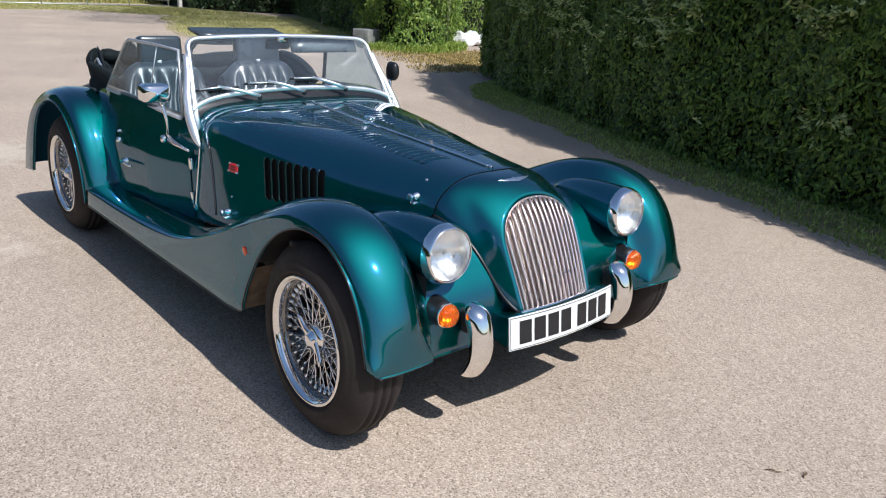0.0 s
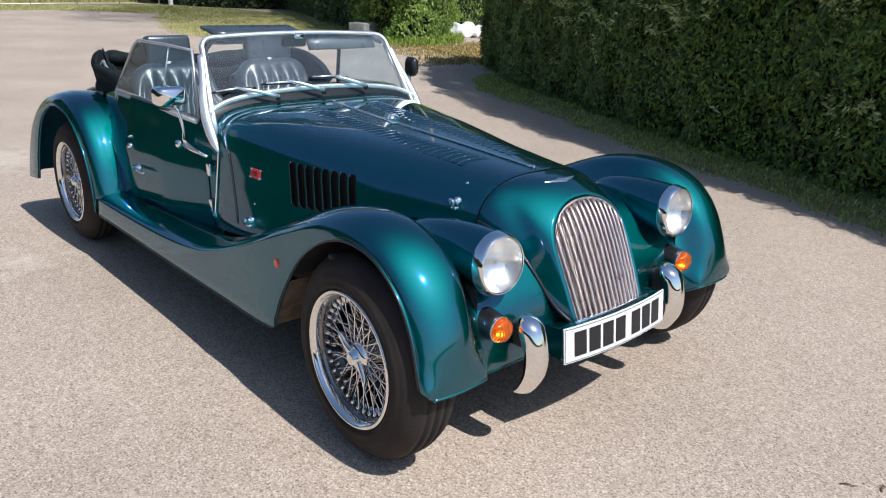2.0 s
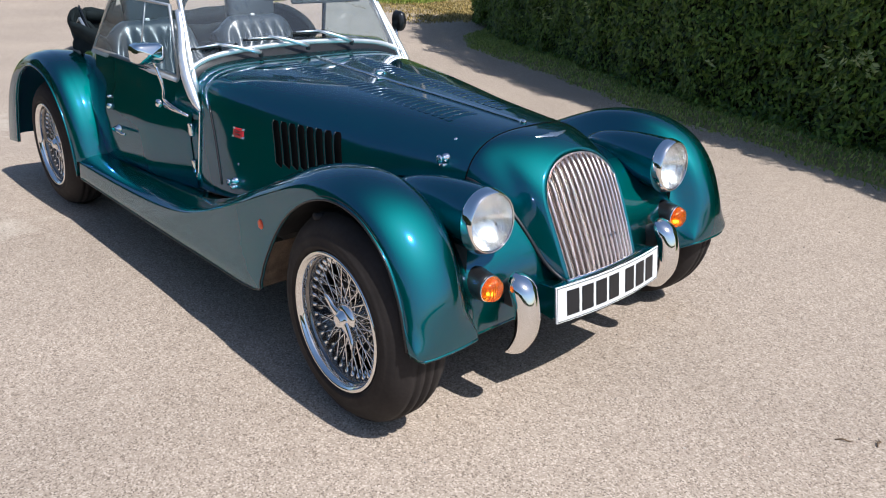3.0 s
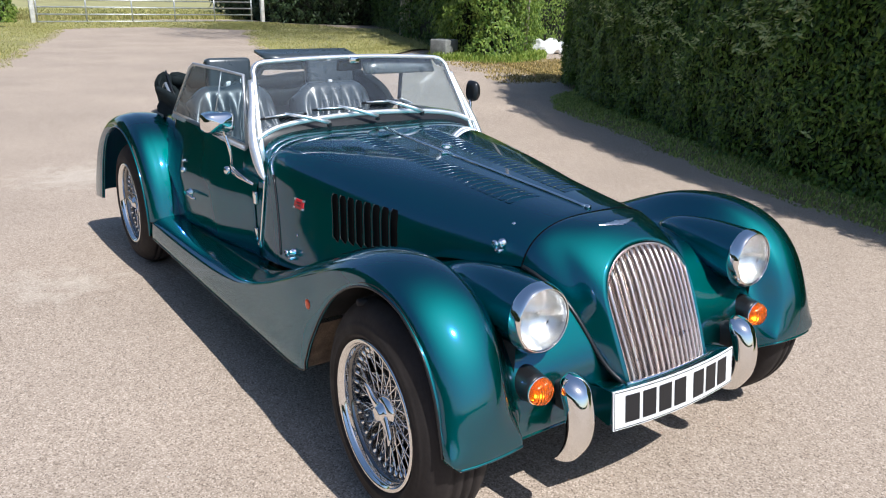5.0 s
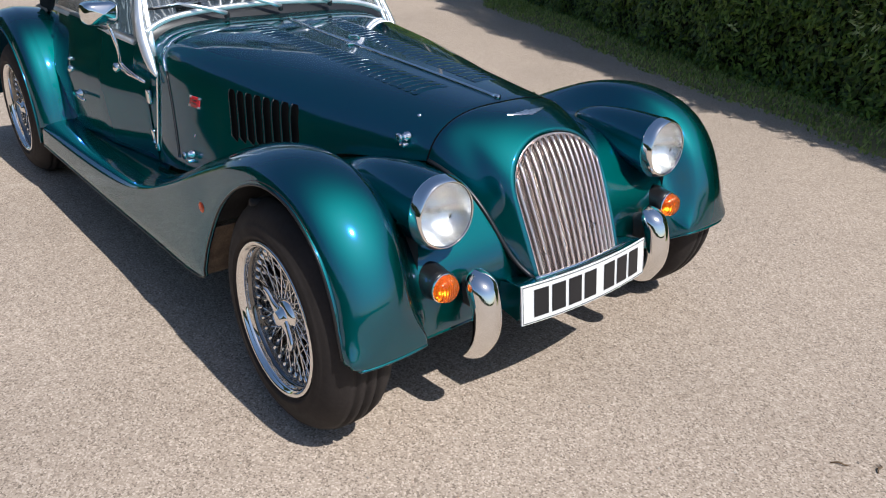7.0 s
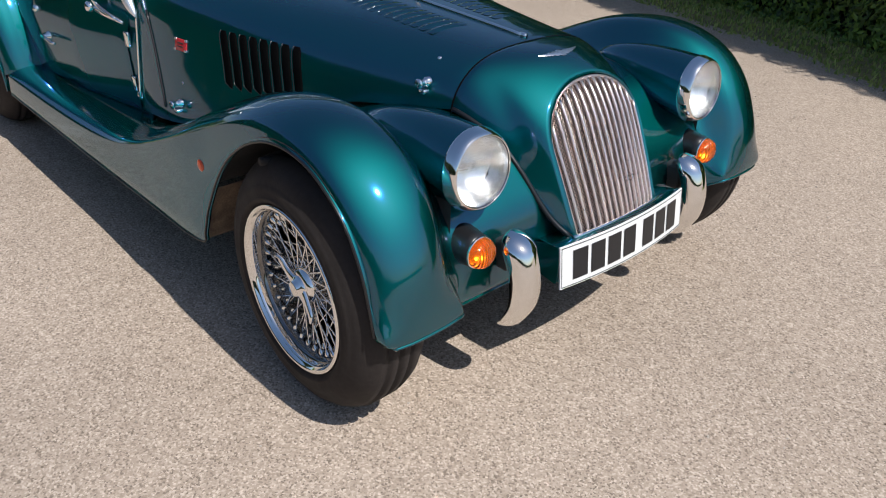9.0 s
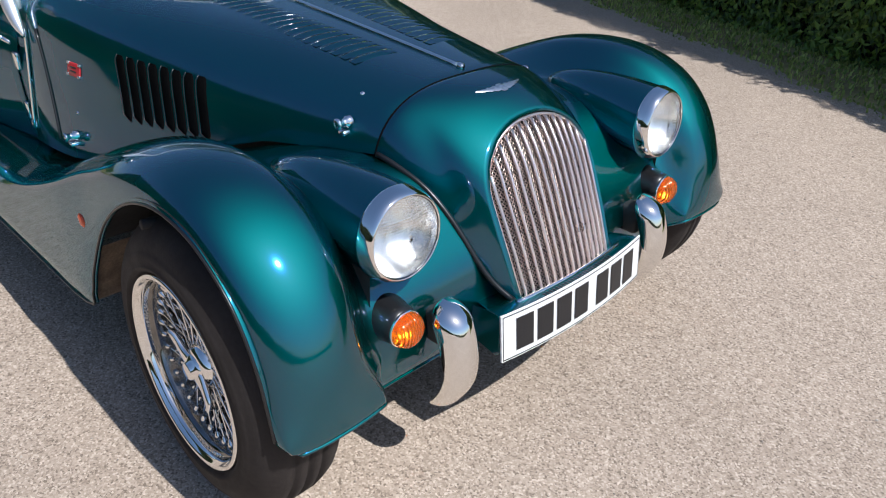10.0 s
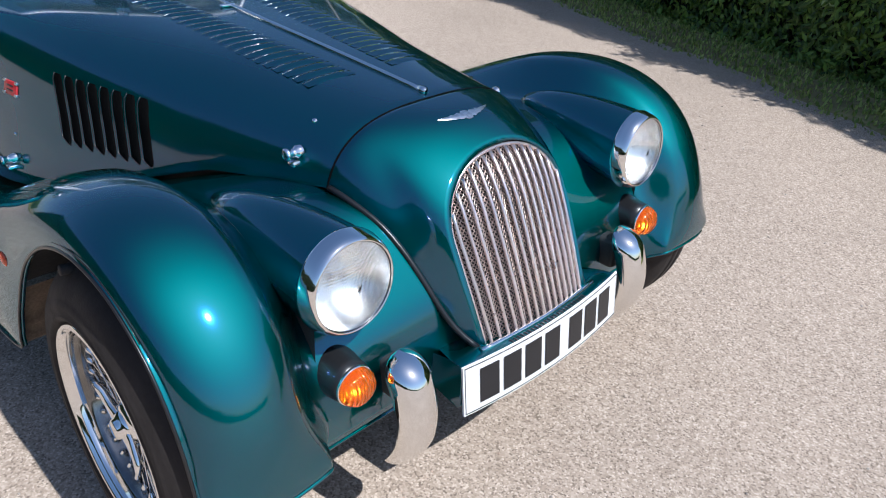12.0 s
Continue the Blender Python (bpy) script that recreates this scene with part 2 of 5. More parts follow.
    l.new(col, b.inputs["Base Color"])
    add = n.new("ShaderNodeMath")
    add.operation = "ADD"
    l.new(v.outputs["Distance"], add.inputs[0])
    l.new(v2.outputs["Distance"], add.inputs[1])
    bp = n.new("ShaderNodeBump")
    bp.invert = True
    bp.inputs["Strength"].default_value = 0.34
    bp.inputs["Distance"].default_value = 0.003
    l.new(add.outputs[0], bp.inputs["Height"])
    l.new(bp.outputs[0], b.inputs["Normal"])
    return m


LANE = lane_mat()


def island_mat(name, dark, light, rough=0.5, trans=0.0, spec=0.4):
    """Leaves and blades: each takes its own shade between two colours."""
    m = bpy.data.materials.new(name)
    m.use_nodes = True
    n, l = m.node_tree.nodes, m.node_tree.links
    b = n["Principled BSDF"]
    b.inputs["Roughness"].default_value = rough
    b.inputs["Specular IOR Level"].default_value = spec
    g = n.new("ShaderNodeNewGeometry")
    ramp = n.new("ShaderNodeValToRGB")
    ramp.color_ramp.elements[0].color = (*dark, 1)
    ramp.color_ramp.elements[1].color = (*light, 1)
    l.new(g.outputs["Random Per Island"], ramp.inputs[0])
    l.new(ramp.outputs[0], b.inputs["Base Color"])
    if trans:
        t = n.new("ShaderNodeBsdfTranslucent")
        l.new(ramp.outputs[0], t.inputs[0])
        mx = n.new("ShaderNodeMixShader")
        mx.inputs[0].default_value = trans
        l.new(b.outputs[0], mx.inputs[1])
        l.new(t.outputs[0], mx.inputs[2])
        l.new(mx.outputs[0], n["Material Output"].inputs[0])
    return m


LEAF = island_mat("hedge_leaf", (0.020, 0.055, 0.007), (0.21, 0.34, 0.05), 0.40, 0.28, 0.5)
SPRIG = island_mat("hedge_shoot", (0.24, 0.36, 0.09), (0.66, 0.70, 0.34), 0.4, 0.35, 0.4)
# sunlit and shaded copies of one hedge leaf: lighting put into the colours
LEAF_BRIGHT = island_mat("sunlit_leaf", (0.06, 0.14, 0.015), (0.32, 0.42, 0.08), 0.45, 0.4)
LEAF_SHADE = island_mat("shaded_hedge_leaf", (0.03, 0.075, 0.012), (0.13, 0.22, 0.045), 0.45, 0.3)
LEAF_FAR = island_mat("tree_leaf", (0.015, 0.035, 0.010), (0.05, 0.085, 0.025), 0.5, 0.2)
GRASS = island_mat("verge_grass", (0.17, 0.26, 0.055), (0.53, 0.56, 0.165), 0.6, 0.3)
STRAW = island_mat("dry_grass", (0.26, 0.28, 0.07), (0.68, 0.60, 0.27), 0.7, 0.4)
CHIP = island_mat("loose_stone", (0.19, 0.155, 0.125), (0.52, 0.45, 0.38), 0.85)
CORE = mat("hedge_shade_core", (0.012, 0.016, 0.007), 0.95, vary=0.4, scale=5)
TURF = mat("verge_turf", (0.24, 0.20, 0.085), 0.95, vary=0.35, scale=3, bump=0.8, bump_scale=40)
WEED = island_mat("green_weeds", (0.10, 0.20, 0.02), (0.42, 0.48, 0.10), 0.5, 0.35)
LITTER = mat("leaf_litter_earth", (0.27, 0.195, 0.10), 0.95, vary=0.45, scale=5, bump=1.0, bump_scale=30)
GOLD = island_mat("golden_straw", (0.13, 0.11, 0.035), (0.68, 0.50, 0.19), 0.7, 0.3)
FIELD = mat("dry_meadow", (0.33, 0.30, 0.13), 0.95, vary=0.3, scale=0.6, bump=0.8, bump_scale=20)


# ---- builders ----
def mesh_from(bm, name, material, smooth=True):
    me = bpy.data.meshes.new(name)
    bm.to_mesh(me)
    bm.free()
    me.materials.append(material)
    if smooth:
        me.shade_smooth()
    return me


def part(name, bm, material, parent, label="", smooth=True, recalc=True, at=None):
    """Links a bmesh as one mesh object under a thing or under a part."""
    if recalc:
        bmesh.ops.recalc_face_normals(bm, faces=bm.faces)
    ob = new(name, mesh_from(bm, name, material, smooth))
    ob.parent = parent
    if at is not None:
        ob.matrix_basis = at
    if label:
        ob["label"] = label
    return ob


def share(name, mesh, parent, at):
    ob = new(name, mesh)
    ob.parent = parent
    ob.matrix_basis = at
    return ob


def thing(name, at, label, category, group="", kind=""):
    ob = new(name)
    ob.matrix_basis = at
    return tagged(ob, label, category, group, kind)


def solid(ob, t, offset=0.0):
    m = ob.modifiers.new("thickness", "SOLIDIFY")
    m.thickness, m.offset = t, offset
    e = ob.modifiers.new("face_normals", "WEIGHTED_NORMAL")
    e.mode, e.weight = "FACE_AREA", 100
    return ob


def spline(pts, per=4, closed=False):
    """Catmull-Rom through points of any dimension."""
    pts = [Vector(p) for p in pts]
    n = len(pts)
    out = []
    for i in range(n if closed else n - 1):
        p1, p2 = pts[i], pts[(i + 1) % n]
        p0 = pts[i - 1] if (i > 0 or closed) else p1 * 2 - p2
        p3 = pts[(i + 2) % n] if (i + 2 < n or closed) else p2 * 2 - p1
        for k in range(per):
            t = k / per
            out.append(0.5 * (2 * p1 + (p2 - p0) * t + (2 * p0 - 5 * p1 + 4 * p2 - p3) * t * t + (3 * p1 - 3 * p2 + p3 - p0) * t ** 3))
    if not closed:
        out.append(pts[-1])
    return out


def lerp(xs, ys, x):
    return float(np.interp(x, xs, ys))


def sheet(rows, wrap=False, bm=None):
    """Faces over a grid of points; wrap joins the last column to the first."""
    bm = bm or bmesh.new()
    vs = [[bm.verts.new(p) for p in row] for row in rows]
    m = len(rows[0])
    for a, b in zip(vs, vs[1:]):
        for j in range(m if wrap else m - 1):
            q = (a[j], a[(j + 1) % m], b[(j + 1) % m], b[j])
            try:
                bm.faces.new(q)
            except ValueError:
                pass
    return bm


def tube(pts, r, sides=8, bm=None, closed=False, cap=True, flat=1.0):
    """A round bar along points; r a radius or one for each point; flat squeezes it."""
    bm = bm or bmesh.new()
    pts = [Vector(p) for p in pts]
    n = len(pts)
    rs = r if isinstance(r, (list, tuple)) else [r] * n
    rings = []
    up = None
    for i, p in enumerate(pts):
        a = pts[(i + 1) % n] if (i + 1 < n or closed) else p
        b = pts[i - 1] if (i > 0 or closed) else p
        d = (a - b).normalized()
        if up is None:
            up = d.orthogonal().normalized()
        up = (up - d * up.dot(d)).normalized()
        sd = d.cross(up)
        rings.append([bm.verts.new(p + (up * math.cos(2 * math.pi * k / sides) + sd * math.sin(2 * math.pi * k / sides) * flat) * rs[i]) for k in range(sides)])
    for i in range(n if closed else n - 1):
        a, b = rings[i], rings[(i + 1) % n]
        for k in range(sides):
            bm.faces.new((a[k], a[(k + 1) % sides], b[(k + 1) % sides], b[k]))
    if cap and not closed:
        bm.faces.new(rings[0][::-1])
        bm.faces.new(rings[-1])
    return bm


def lathe(profile, segs=32, axis="X", bm=None, at=None):
    """A turned shape: profile of (along, radius) about an axis."""
    bm = bm or bmesh.new()
    rows = []
    for a, r in profile:
        ring = []
        for k in range(segs):
            c, s = math.cos(2 * math.pi * k / segs) * r, math.sin(2 * math.pi * k / segs) * r
            p = {"X": (a, c, s), "Y": (c, a, s), "Z": (c, s, a)}[axis]
            ring.append(Vector(p) if at is None else at @ Vector(p))
        rows.append(ring)
    return sheet(rows, True, bm)


def block(size, at=None, bevel=0.0, bm=None, segs=2):
    """A box with rounded edges, centred on at."""
    b2 = bmesh.new()
    bmesh.ops.create_cube(b2, size=1)
    bmesh.ops.scale(b2, vec=size, verts=b2.verts)
    if bevel:
        bmesh.ops.bevel(b2, geom=b2.edges[:], offset=bevel, segments=segs, affect="EDGES", profile=0.5)
    if at is not None:
        bmesh.ops.transform(b2, matrix=at if isinstance(at, Matrix) else Matrix.Translation(at), verts=b2.verts)
    if bm is None:
        return b2
    me = bpy.data.meshes.new("tmp")
    b2.to_mesh(me)
    b2.free()
    bm.from_mesh(me)
    bpy.data.meshes.remove(me)
    return bm


def flip(bm):
    """The mirror image across the car's centre line."""
    bmesh.ops.scale(bm, vec=(1, -1, 1), verts=bm.verts)
    bmesh.ops.reverse_faces(bm, faces=bm.faces)
    return bm


def sided(bm, s):
    return bm if s < 0 else flip(bm)


def smooth01(t):
    t = min(max(t, 0.0), 1.0)
    return t * t * (3 - 2 * t)


from mathutils.bvhtree import BVHTree

# ---- the car: sizes ----
AXLE_R = -2.49
WHEEL_R = 0.314
BODY_X = (0.02, -0.09, -0.5, -0.8, -1.0, -1.25)
BODY_W = (0.288, 0.304, 0.418, 0.483, 0.522, 0.542)
TOP_X = (0.02, -0.04, -0.4, -0.8, -1.25, -1.40)
TOP_Z = (0.763, 0.771, 0.789, 0.806, 0.838, 0.846)
SIDE_Z = 0.60


WPOLY = np.polyfit(BODY_X, BODY_W, 3)
TPOLY = np.polyfit(TOP_X, TOP_Z, 3)


def body_w(x):
    return float(np.polyval(WPOLY, x))


def body_top(x):
    return float(np.polyval(TPOLY, x))


def flare(x):
    """How much the flank leans out below the shoulder."""
    return lerp((-1.25, -0.97, -0.8, -0.35, -0.09), (0.12, 0.23, 0.26, 0.25, 0.15), x)


def power(x):
    """How square the bonnet's section is: round at the nose, fuller towards the scuttle."""
    return lerp((-1.25, -0.8, -0.4, -0.1), (4.8, 4.2, 3.3, 3.0), x)


def tumble(x, k):
    """How far the side has come in at the share k of its height above the side's start."""
    return flare(x) * (body_top(x) - SIDE_Z) * k * (1 - lerp((-0.8, -0.1), (0.5, 0.0), x) * k)


def bonnet_at(x, a):
    """A point on the bonnet's skin: a runs from -1 (the car's right, at the side's start) over the top to 1."""
    th = (1 - abs(a)) * math.pi / 2
    w, zt = body_w(x), body_top(x)
    c, s = abs(math.cos(th)) ** (2 / power(x)), abs(math.sin(th)) ** (2 / power(x))
    return Vector((x, math.copysign(c * (w - tumble(x, s)), a), SIDE_Z + (zt - SIDE_Z) * s))


def bonnet_side(x, z):
    """A point on the flank below or above the side's start, on the car's right."""
    w = body_w(x)
    if z <= SIDE_Z:
        return Vector((x, -(w + flare(x) * (SIDE_Z - z)), z))
    k = min((z - SIDE_Z) / (body_top(x) - SIDE_Z), 1)
    return Vector((x, -(w - tumble(x, k)) * (1 - k ** power(x)) ** (1 / power(x)), z))


CAR = thing("sports_car", pose(0, 0, 0), "dark green open vintage sports car with chrome grille, wire wheels", "car")

# bonnet
def bonnet():
    rows = []
    for i in range(41):
        x = -1.235 + i * (1.235 - 0.0) / 40
        zb = lerp((-1.235, -1.0, -0.8, -0.55, -0.3, 0.0), (0.362, 0.384, 0.416, 0.508, 0.598, 0.641), x)
        row = []
        if zb < SIDE_Z:
            row += [bonnet_side(x, zb + (SIDE_Z - zb) * k / 6) for k in range(6)]
            a0 = 1.0
        else:
            k = (zb - SIDE_Z) / (body_top(x) - SIDE_Z)
            a0 = 1 - math.asin(k ** (power(x) / 2)) / (math.pi / 2)
            row += [bonnet_at(x, -a0)] * 6
        n = 36
        row += [bonnet_at(x, -a0 + 2 * a0 * k / n) for k in range(n + 1)]
        row += [Vector((p.x, -p.y, p.z)) for p in row[5::-1]]
        rows.append(row)
    bm = sheet(rows)
    bmesh.ops.remove_doubles(bm, verts=bm.verts, dist=0.0004)
    return bm


BONNET = solid(part("bonnet", bonnet(), PAINT, CAR, "dark green bonnet with rows of pressed louvres"), 0.003)

# centre hinge and edge beads
part("bonnet_hinge", tube([(x, 0, body_top(x) + 0.003) for x in np.linspace(-1.22, -0.03, 40)], 0.0065, 8), CHROME, BONNET, "polished centre hinge")
part("hinge_end", lathe([(-0.012, 0.004), (-0.01, 0.009), (0.006, 0.009), (0.01, 0.004)], 12, "X", at=pose(-0.028, 0, body_top(-0.03) + 0.004)), CHROME, BONNET)
part("hinge_catch", block((0.014, 0.042, 0.008), pose(-0.76, -0.012, body_top(-0.76) + 0.006), 0.003), CHROME, BONNET)
part("hinge_hook", tube([(-0.865, 0.040, body_top(-0.86) - 0.001), (-0.860, 0.048, body_top(-0.86) + 0.010), (-0.845, 0.066, body_top(-0.86) + 0.010), (-0.838, 0.074, body_top(-0.86))], 0.004, 8), CHROME, BONNET, "small chrome hook")

# top louvres, each a pressed scoop
def louvre_mesh():
    rows = []
    for i in range(5):
        u = i / 4
        row = []
        for j in range(9):
            v = j / 8 * 2 - 1
            h = 0.0065 * (1 - v ** 4) ** 1.6 * u ** 0.8
            row.append(Vector((0.012 - 0.024 * u, v * 0.062, h - 0.001)))
        rows.append(row)
    rows.append([Vector((-0.0125, p.y, -0.001)) for p in rows[-1]])
    bm = sheet(rows)
    bmesh.ops.recalc_face_normals(bm, faces=bm.faces)
    if sum(f.normal.z for f in bm.faces) < 0:
        bmesh.ops.reverse_faces(bm, faces=bm.faces)
    return mesh_from(bm, "louvre", PAINT)


LOUVRE = louvre_mesh()
for s in (-1, 1):
    for k in range(29):
        x = -0.20 - k * 0.0345
        yy = lerp((-1.2, -0.15), (0.165, 0.110), x)
        a = None
        for i in range(400):
            q = bonnet_at(x, s * i / 400)
            if abs(q.y) >= yy:
                break
        q2 = bonnet_at(x, s * (i + 4) / 400)
        tiltx = math.degrees(math.atan2(q2.z - q.z, (q2.y - q.y)))
        if s < 0:
            tiltx = math.degrees(math.atan2(q.z - q2.z, (q.y - q2.y)))
        share("louvre", LOUVRE, BONNET, pose(q.x, q.y, q.z + 0.001, tiltx, 2.0, s * 4) @ Matrix.Diagonal((1, 1, 0.85, 1)))

# side vents: on each flank eight black strips, painted shade, with raised lips
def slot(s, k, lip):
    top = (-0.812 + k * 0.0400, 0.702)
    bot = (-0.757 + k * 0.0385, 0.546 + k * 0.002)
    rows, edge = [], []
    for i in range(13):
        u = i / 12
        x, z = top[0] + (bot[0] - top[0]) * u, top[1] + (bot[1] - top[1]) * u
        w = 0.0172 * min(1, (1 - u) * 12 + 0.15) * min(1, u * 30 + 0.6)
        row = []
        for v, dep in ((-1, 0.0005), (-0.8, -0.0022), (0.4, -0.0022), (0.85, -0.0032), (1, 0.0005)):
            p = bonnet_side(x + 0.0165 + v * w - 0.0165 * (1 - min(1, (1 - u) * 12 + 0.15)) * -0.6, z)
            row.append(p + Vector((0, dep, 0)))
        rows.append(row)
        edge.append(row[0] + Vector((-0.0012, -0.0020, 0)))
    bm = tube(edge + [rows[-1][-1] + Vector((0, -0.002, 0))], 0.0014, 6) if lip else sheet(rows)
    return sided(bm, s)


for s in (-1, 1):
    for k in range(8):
        part("vent_slot", slot(s, k, False), VENT, BONNET, "black strip for the shade in a side vent slot" if k == 0 else "")
        part("vent_lip", slot(s, k, True), GLOSSBLACK, BONNET)


# nose cowl round the grille
def arch(half_b, half_m, zb, zm, zt, xs, n=40):
    """An upright arch from the right foot over the top to the left; xs gives x at a height."""
    pts = []
    for i in range(n + 1):
        u = i / n * 2 - 1
        a = abs(u)
        if a > 0.55:
            k = (a - 0.55) / 0.45
            y, z = half_m + (half_b - half_m) * k ** 1.4, zm + (zb - zm) * k
        else:
            th = (1 - a / 0.55) * math.pi / 2
            y, z = half_m * math.cos(th) ** (2 / 2.2), zm + (zt - zm) * math.sin(th) ** (2 / 2.2)
        pts.append(Vector((xs(z) - 0.85 * y * y, math.copysign(y, u), z)))
    return pts


BOW = 0.85


def grille_x(z):
    """The grille's centre line; its face bows back by BOW times y squared."""
    return lerp((0.28, 0.34, 0.40, 0.48, 0.56, 0.63, 0.68, 0.705, 0.725), (0.370, 0.364, 0.349, 0.316, 0.279, 0.244, 0.212, 0.191, 0.169), z)


def cowl_rows():
    n = 40
    g = arch(0.164, 0.176, 0.375, 0.585, 0.720, lambda z: grille_x(z) + 0.007, n)
    rows = []
    s0 = []
    k = (0.641 - SIDE_Z) / (body_top(0) - SIDE_Z)
    a0 = 1 - math.asin(k ** (power(0) / 2)) / (math.pi / 2)
    back = []
    for i in range(n + 1):
        s0.append(bonnet_at(0.004, (i / n * 2 - 1) * a0))
        back.append(bonnet_at(-0.05, (i / n * 2 - 1) * a0))
    m = 18
    for j in range(m + 1):
        t = j / m
        row = []
        for p, q, b0 in zip(s0, g, back):
            side = smooth01(abs(p.y) / 0.27)
            d = (q - p)
            c1 = p + (p - b0) / (p.x - b0.x) * d.x * 0.36
            c2 = q + Vector((-0.074, math.copysign(0.052, q.y) * side, 0.016 + 0.026 * smooth01((q.z - 0.46) / 0.2)))
            row.append(p * (1 - t) ** 3 + c1 * 3 * t * (1 - t) ** 2 + c2 * 3 * t * t * (1 - t) + q * t ** 3)
        rows.append(row)
    rows.append([q + Vector((-0.012, -math.copysign(0.004, q.y), -0.002)) for q in g])
    return rows


def cowl():
    return sheet(cowl_rows())


COWL = solid(part("nose_cowl", cowl(), PAINT, CAR, "dark green nose cowl round the grille"), 0.003)
gs = arch(0.164, 0.176, 0.375, 0.585, 0.720, lambda z: grille_x(z) + 0.006, 40)
# black strip inside the lip: the shade there put in as colour
part("lip_shade", sheet([[q + Vector((-dx, -math.copysign(0.001 + dx * 0.05, q.y), -0.001)) for q in gs] for dx in (0.0, 0.012, 0.03)]), GLOSSBLACK, COWL, "black strip for the shade inside the cowl's lip")
part("cowl_seam", tube([bonnet_at(0.001, -1 + 2 * i / 60) + Vector((0, 0, -0.0005)) for i in range(0, 61)], 0.0028, 6), VENT, COWL)
COWL_TREE = BVHTree.FromBMesh(cowl())


# winged badge, a plain shape in silver
def wing_badge():
    rows = []
    for i in range(25):
        u = i / 24 * 2 - 1
        w = 0.011 * (1 - abs(u)) ** 0.8 * (1 + 0.25 * math.sin(abs(u) * 28)) + 0.001 if abs(u) > 0.13 else 0.014
        row = []
        for v in (-1, -0.5, 0, 0.5, 1):
            x = 0.100 + v * w - 0.012 * u * u
            y = u * 0.072
            hit = COWL_TREE.ray_cast(Vector((x, y, 1.0)), Vector((0, 0, -1)))[0]
            row.append(Vector((x, y, hit.z + 0.0025 + 0.002 * (1 - v * v))))
        rows.append(row)
    return sheet(rows)


part("bonnet_badge", wing_badge(), SILVER, COWL, "small silver winged badge")

# grille: chrome frame, curved bars, woven mesh behind
GRILLE = part("grille", tube(arch(0.157, 0.170, 0.372, 0.585, 0.712, lambda z: grille_x(z) - 0.003, 48), 0.0042, 8), STAINLESS, CAR, "tall rounded chrome grille with curved upright bars")
GO = arch(0.157, 0.170, 0.372, 0.585, 0.712, grille_x, 200)


def grille_top(y):
    return max((p.z for p in GO if abs(p.y) >= abs(y)), default=0.4)


NB = 15
for k in range(NB):
    f = -1 + 2 * (k + 0.5) / NB
    pts = []
    yt = f * 0.172
    zt = grille_top(yt)
    for i in range(17):
        z = zt + (0.372 - zt) * i / 16
        wid = lerp((0.372, 0.585, 0.72), (0.157, 0.172, 0.172), z)
        pts.append((grille_x(z) + 0.004 - BOW * (f * wid) ** 2, f * wid, z))
    part("grille_bar", tube(pts, 0.0036, 8, flat=1.0), STAINLESS, GRILLE)


def grille_mesh():
    bm = bmesh.new()
    step = 0.0086
    for d in (1, -1):
        c = -0.7
        while c < 0.7:
            pts = []
            for i in range(60):
                z = 0.375 + i * 0.0058
                y = c + d * (z - 0.55) * 0.95
                if abs(y) < 0.19 and z < grille_top(y) and abs(y) < lerp((0.372, 0.585), (0.157, 0.171), z):
                    pts.append(Vector((grille_x(z) - BOW * y * y - 0.006 + 0.0012 * d * math.cos(y * math.pi / step), y, z)))
            if len(pts) > 1:
                tube(pts, 0.0013, 4, bm, cap=False)
            c += step
    return bm


part("grille_mesh", grille_mesh(), GMESH, GRILLE, "woven wire mesh behind the bars")
part("radiator", sheet([[Vector((grille_x(z) - 0.05, y, z)) for y in np.linspace(-0.15, 0.15, 8) * (1 if z < 0.6 else 0.75)] for z in np.linspace(0.32, 0.67, 12)]), UNDER, GRILLE, "dark radiator core")

# front wings with the running boards and the apron between wing and cowl
RIDGE = [(.334, .328), (.330, .378), (.309, .470), (.260, .575), (.188, .650), (.099, .693), (0, .710), (-.10, .705), (-.20, .684), (-.30, .647), (-.42, .594),
         (-.55, .532), (-.68, .474), (-.82, .422), (-1.0, .378), (-1.25, .350), (-1.6, .335), (-2.03, .33)]
EDGE = [(.315, .328), (.302, .385), (.273, .487), (.222, .576), (.151, .634), (.083, .663), (0, .670), (-.08, .654), (-.163, .615), (-.249, .549), (-.32, .465),
        (-.378, .372), (-.410, .300), (-.452, .256), (-.80, .252), (-1.2, .25), (-1.6, .25), (-2.03, .25)]
VALLEY = [(.262, .285), (.270, .37), (.246, .455), (.198, .522), (.135, .586), (.075, .619), (0, .634), (-.1, .628), (-.2, .610), (-.3, .583), (-.42, .54),
          (-.55, .50), (-.68, .45), (-.82, .405), (-1.0, .365), (-1.25, .34), (-1.6, .325), (-2.03, .32)]
INNER = [.13, .13, .14, .18, .22, .255, .285, .30, .325, .35, .385, .42, .45, .49, .53, .555, .57, .59]


def crown(y, u):
    """How far the wing's skin falls away from its crest across the car."""
    y0 = 0.655
    if y <= y0:
        return 0.020 - (0.020 + 0.030 * (1 - smooth01((u - 1.5) / 2.5))) * ((y0 - y) / 0.1) ** 2
    t = (y - y0) / (0.782 - y0)
    deep = 0.050 + 0.014 * (1 - smooth01((u - 2) / 3)) - 0.020 * smooth01((u - 9) / 4)
    return 0.020 - (deep + 0.002) * (0.50 * t * t + 0.50 * (1 - max(1 - t ** 3, 0) ** 0.4))


def foot(u):
    """1 at the wing's front lower edge, where its skin runs out flat, 0 higher up."""
    return 1 - smooth01((u - 0.15) / 2.1)


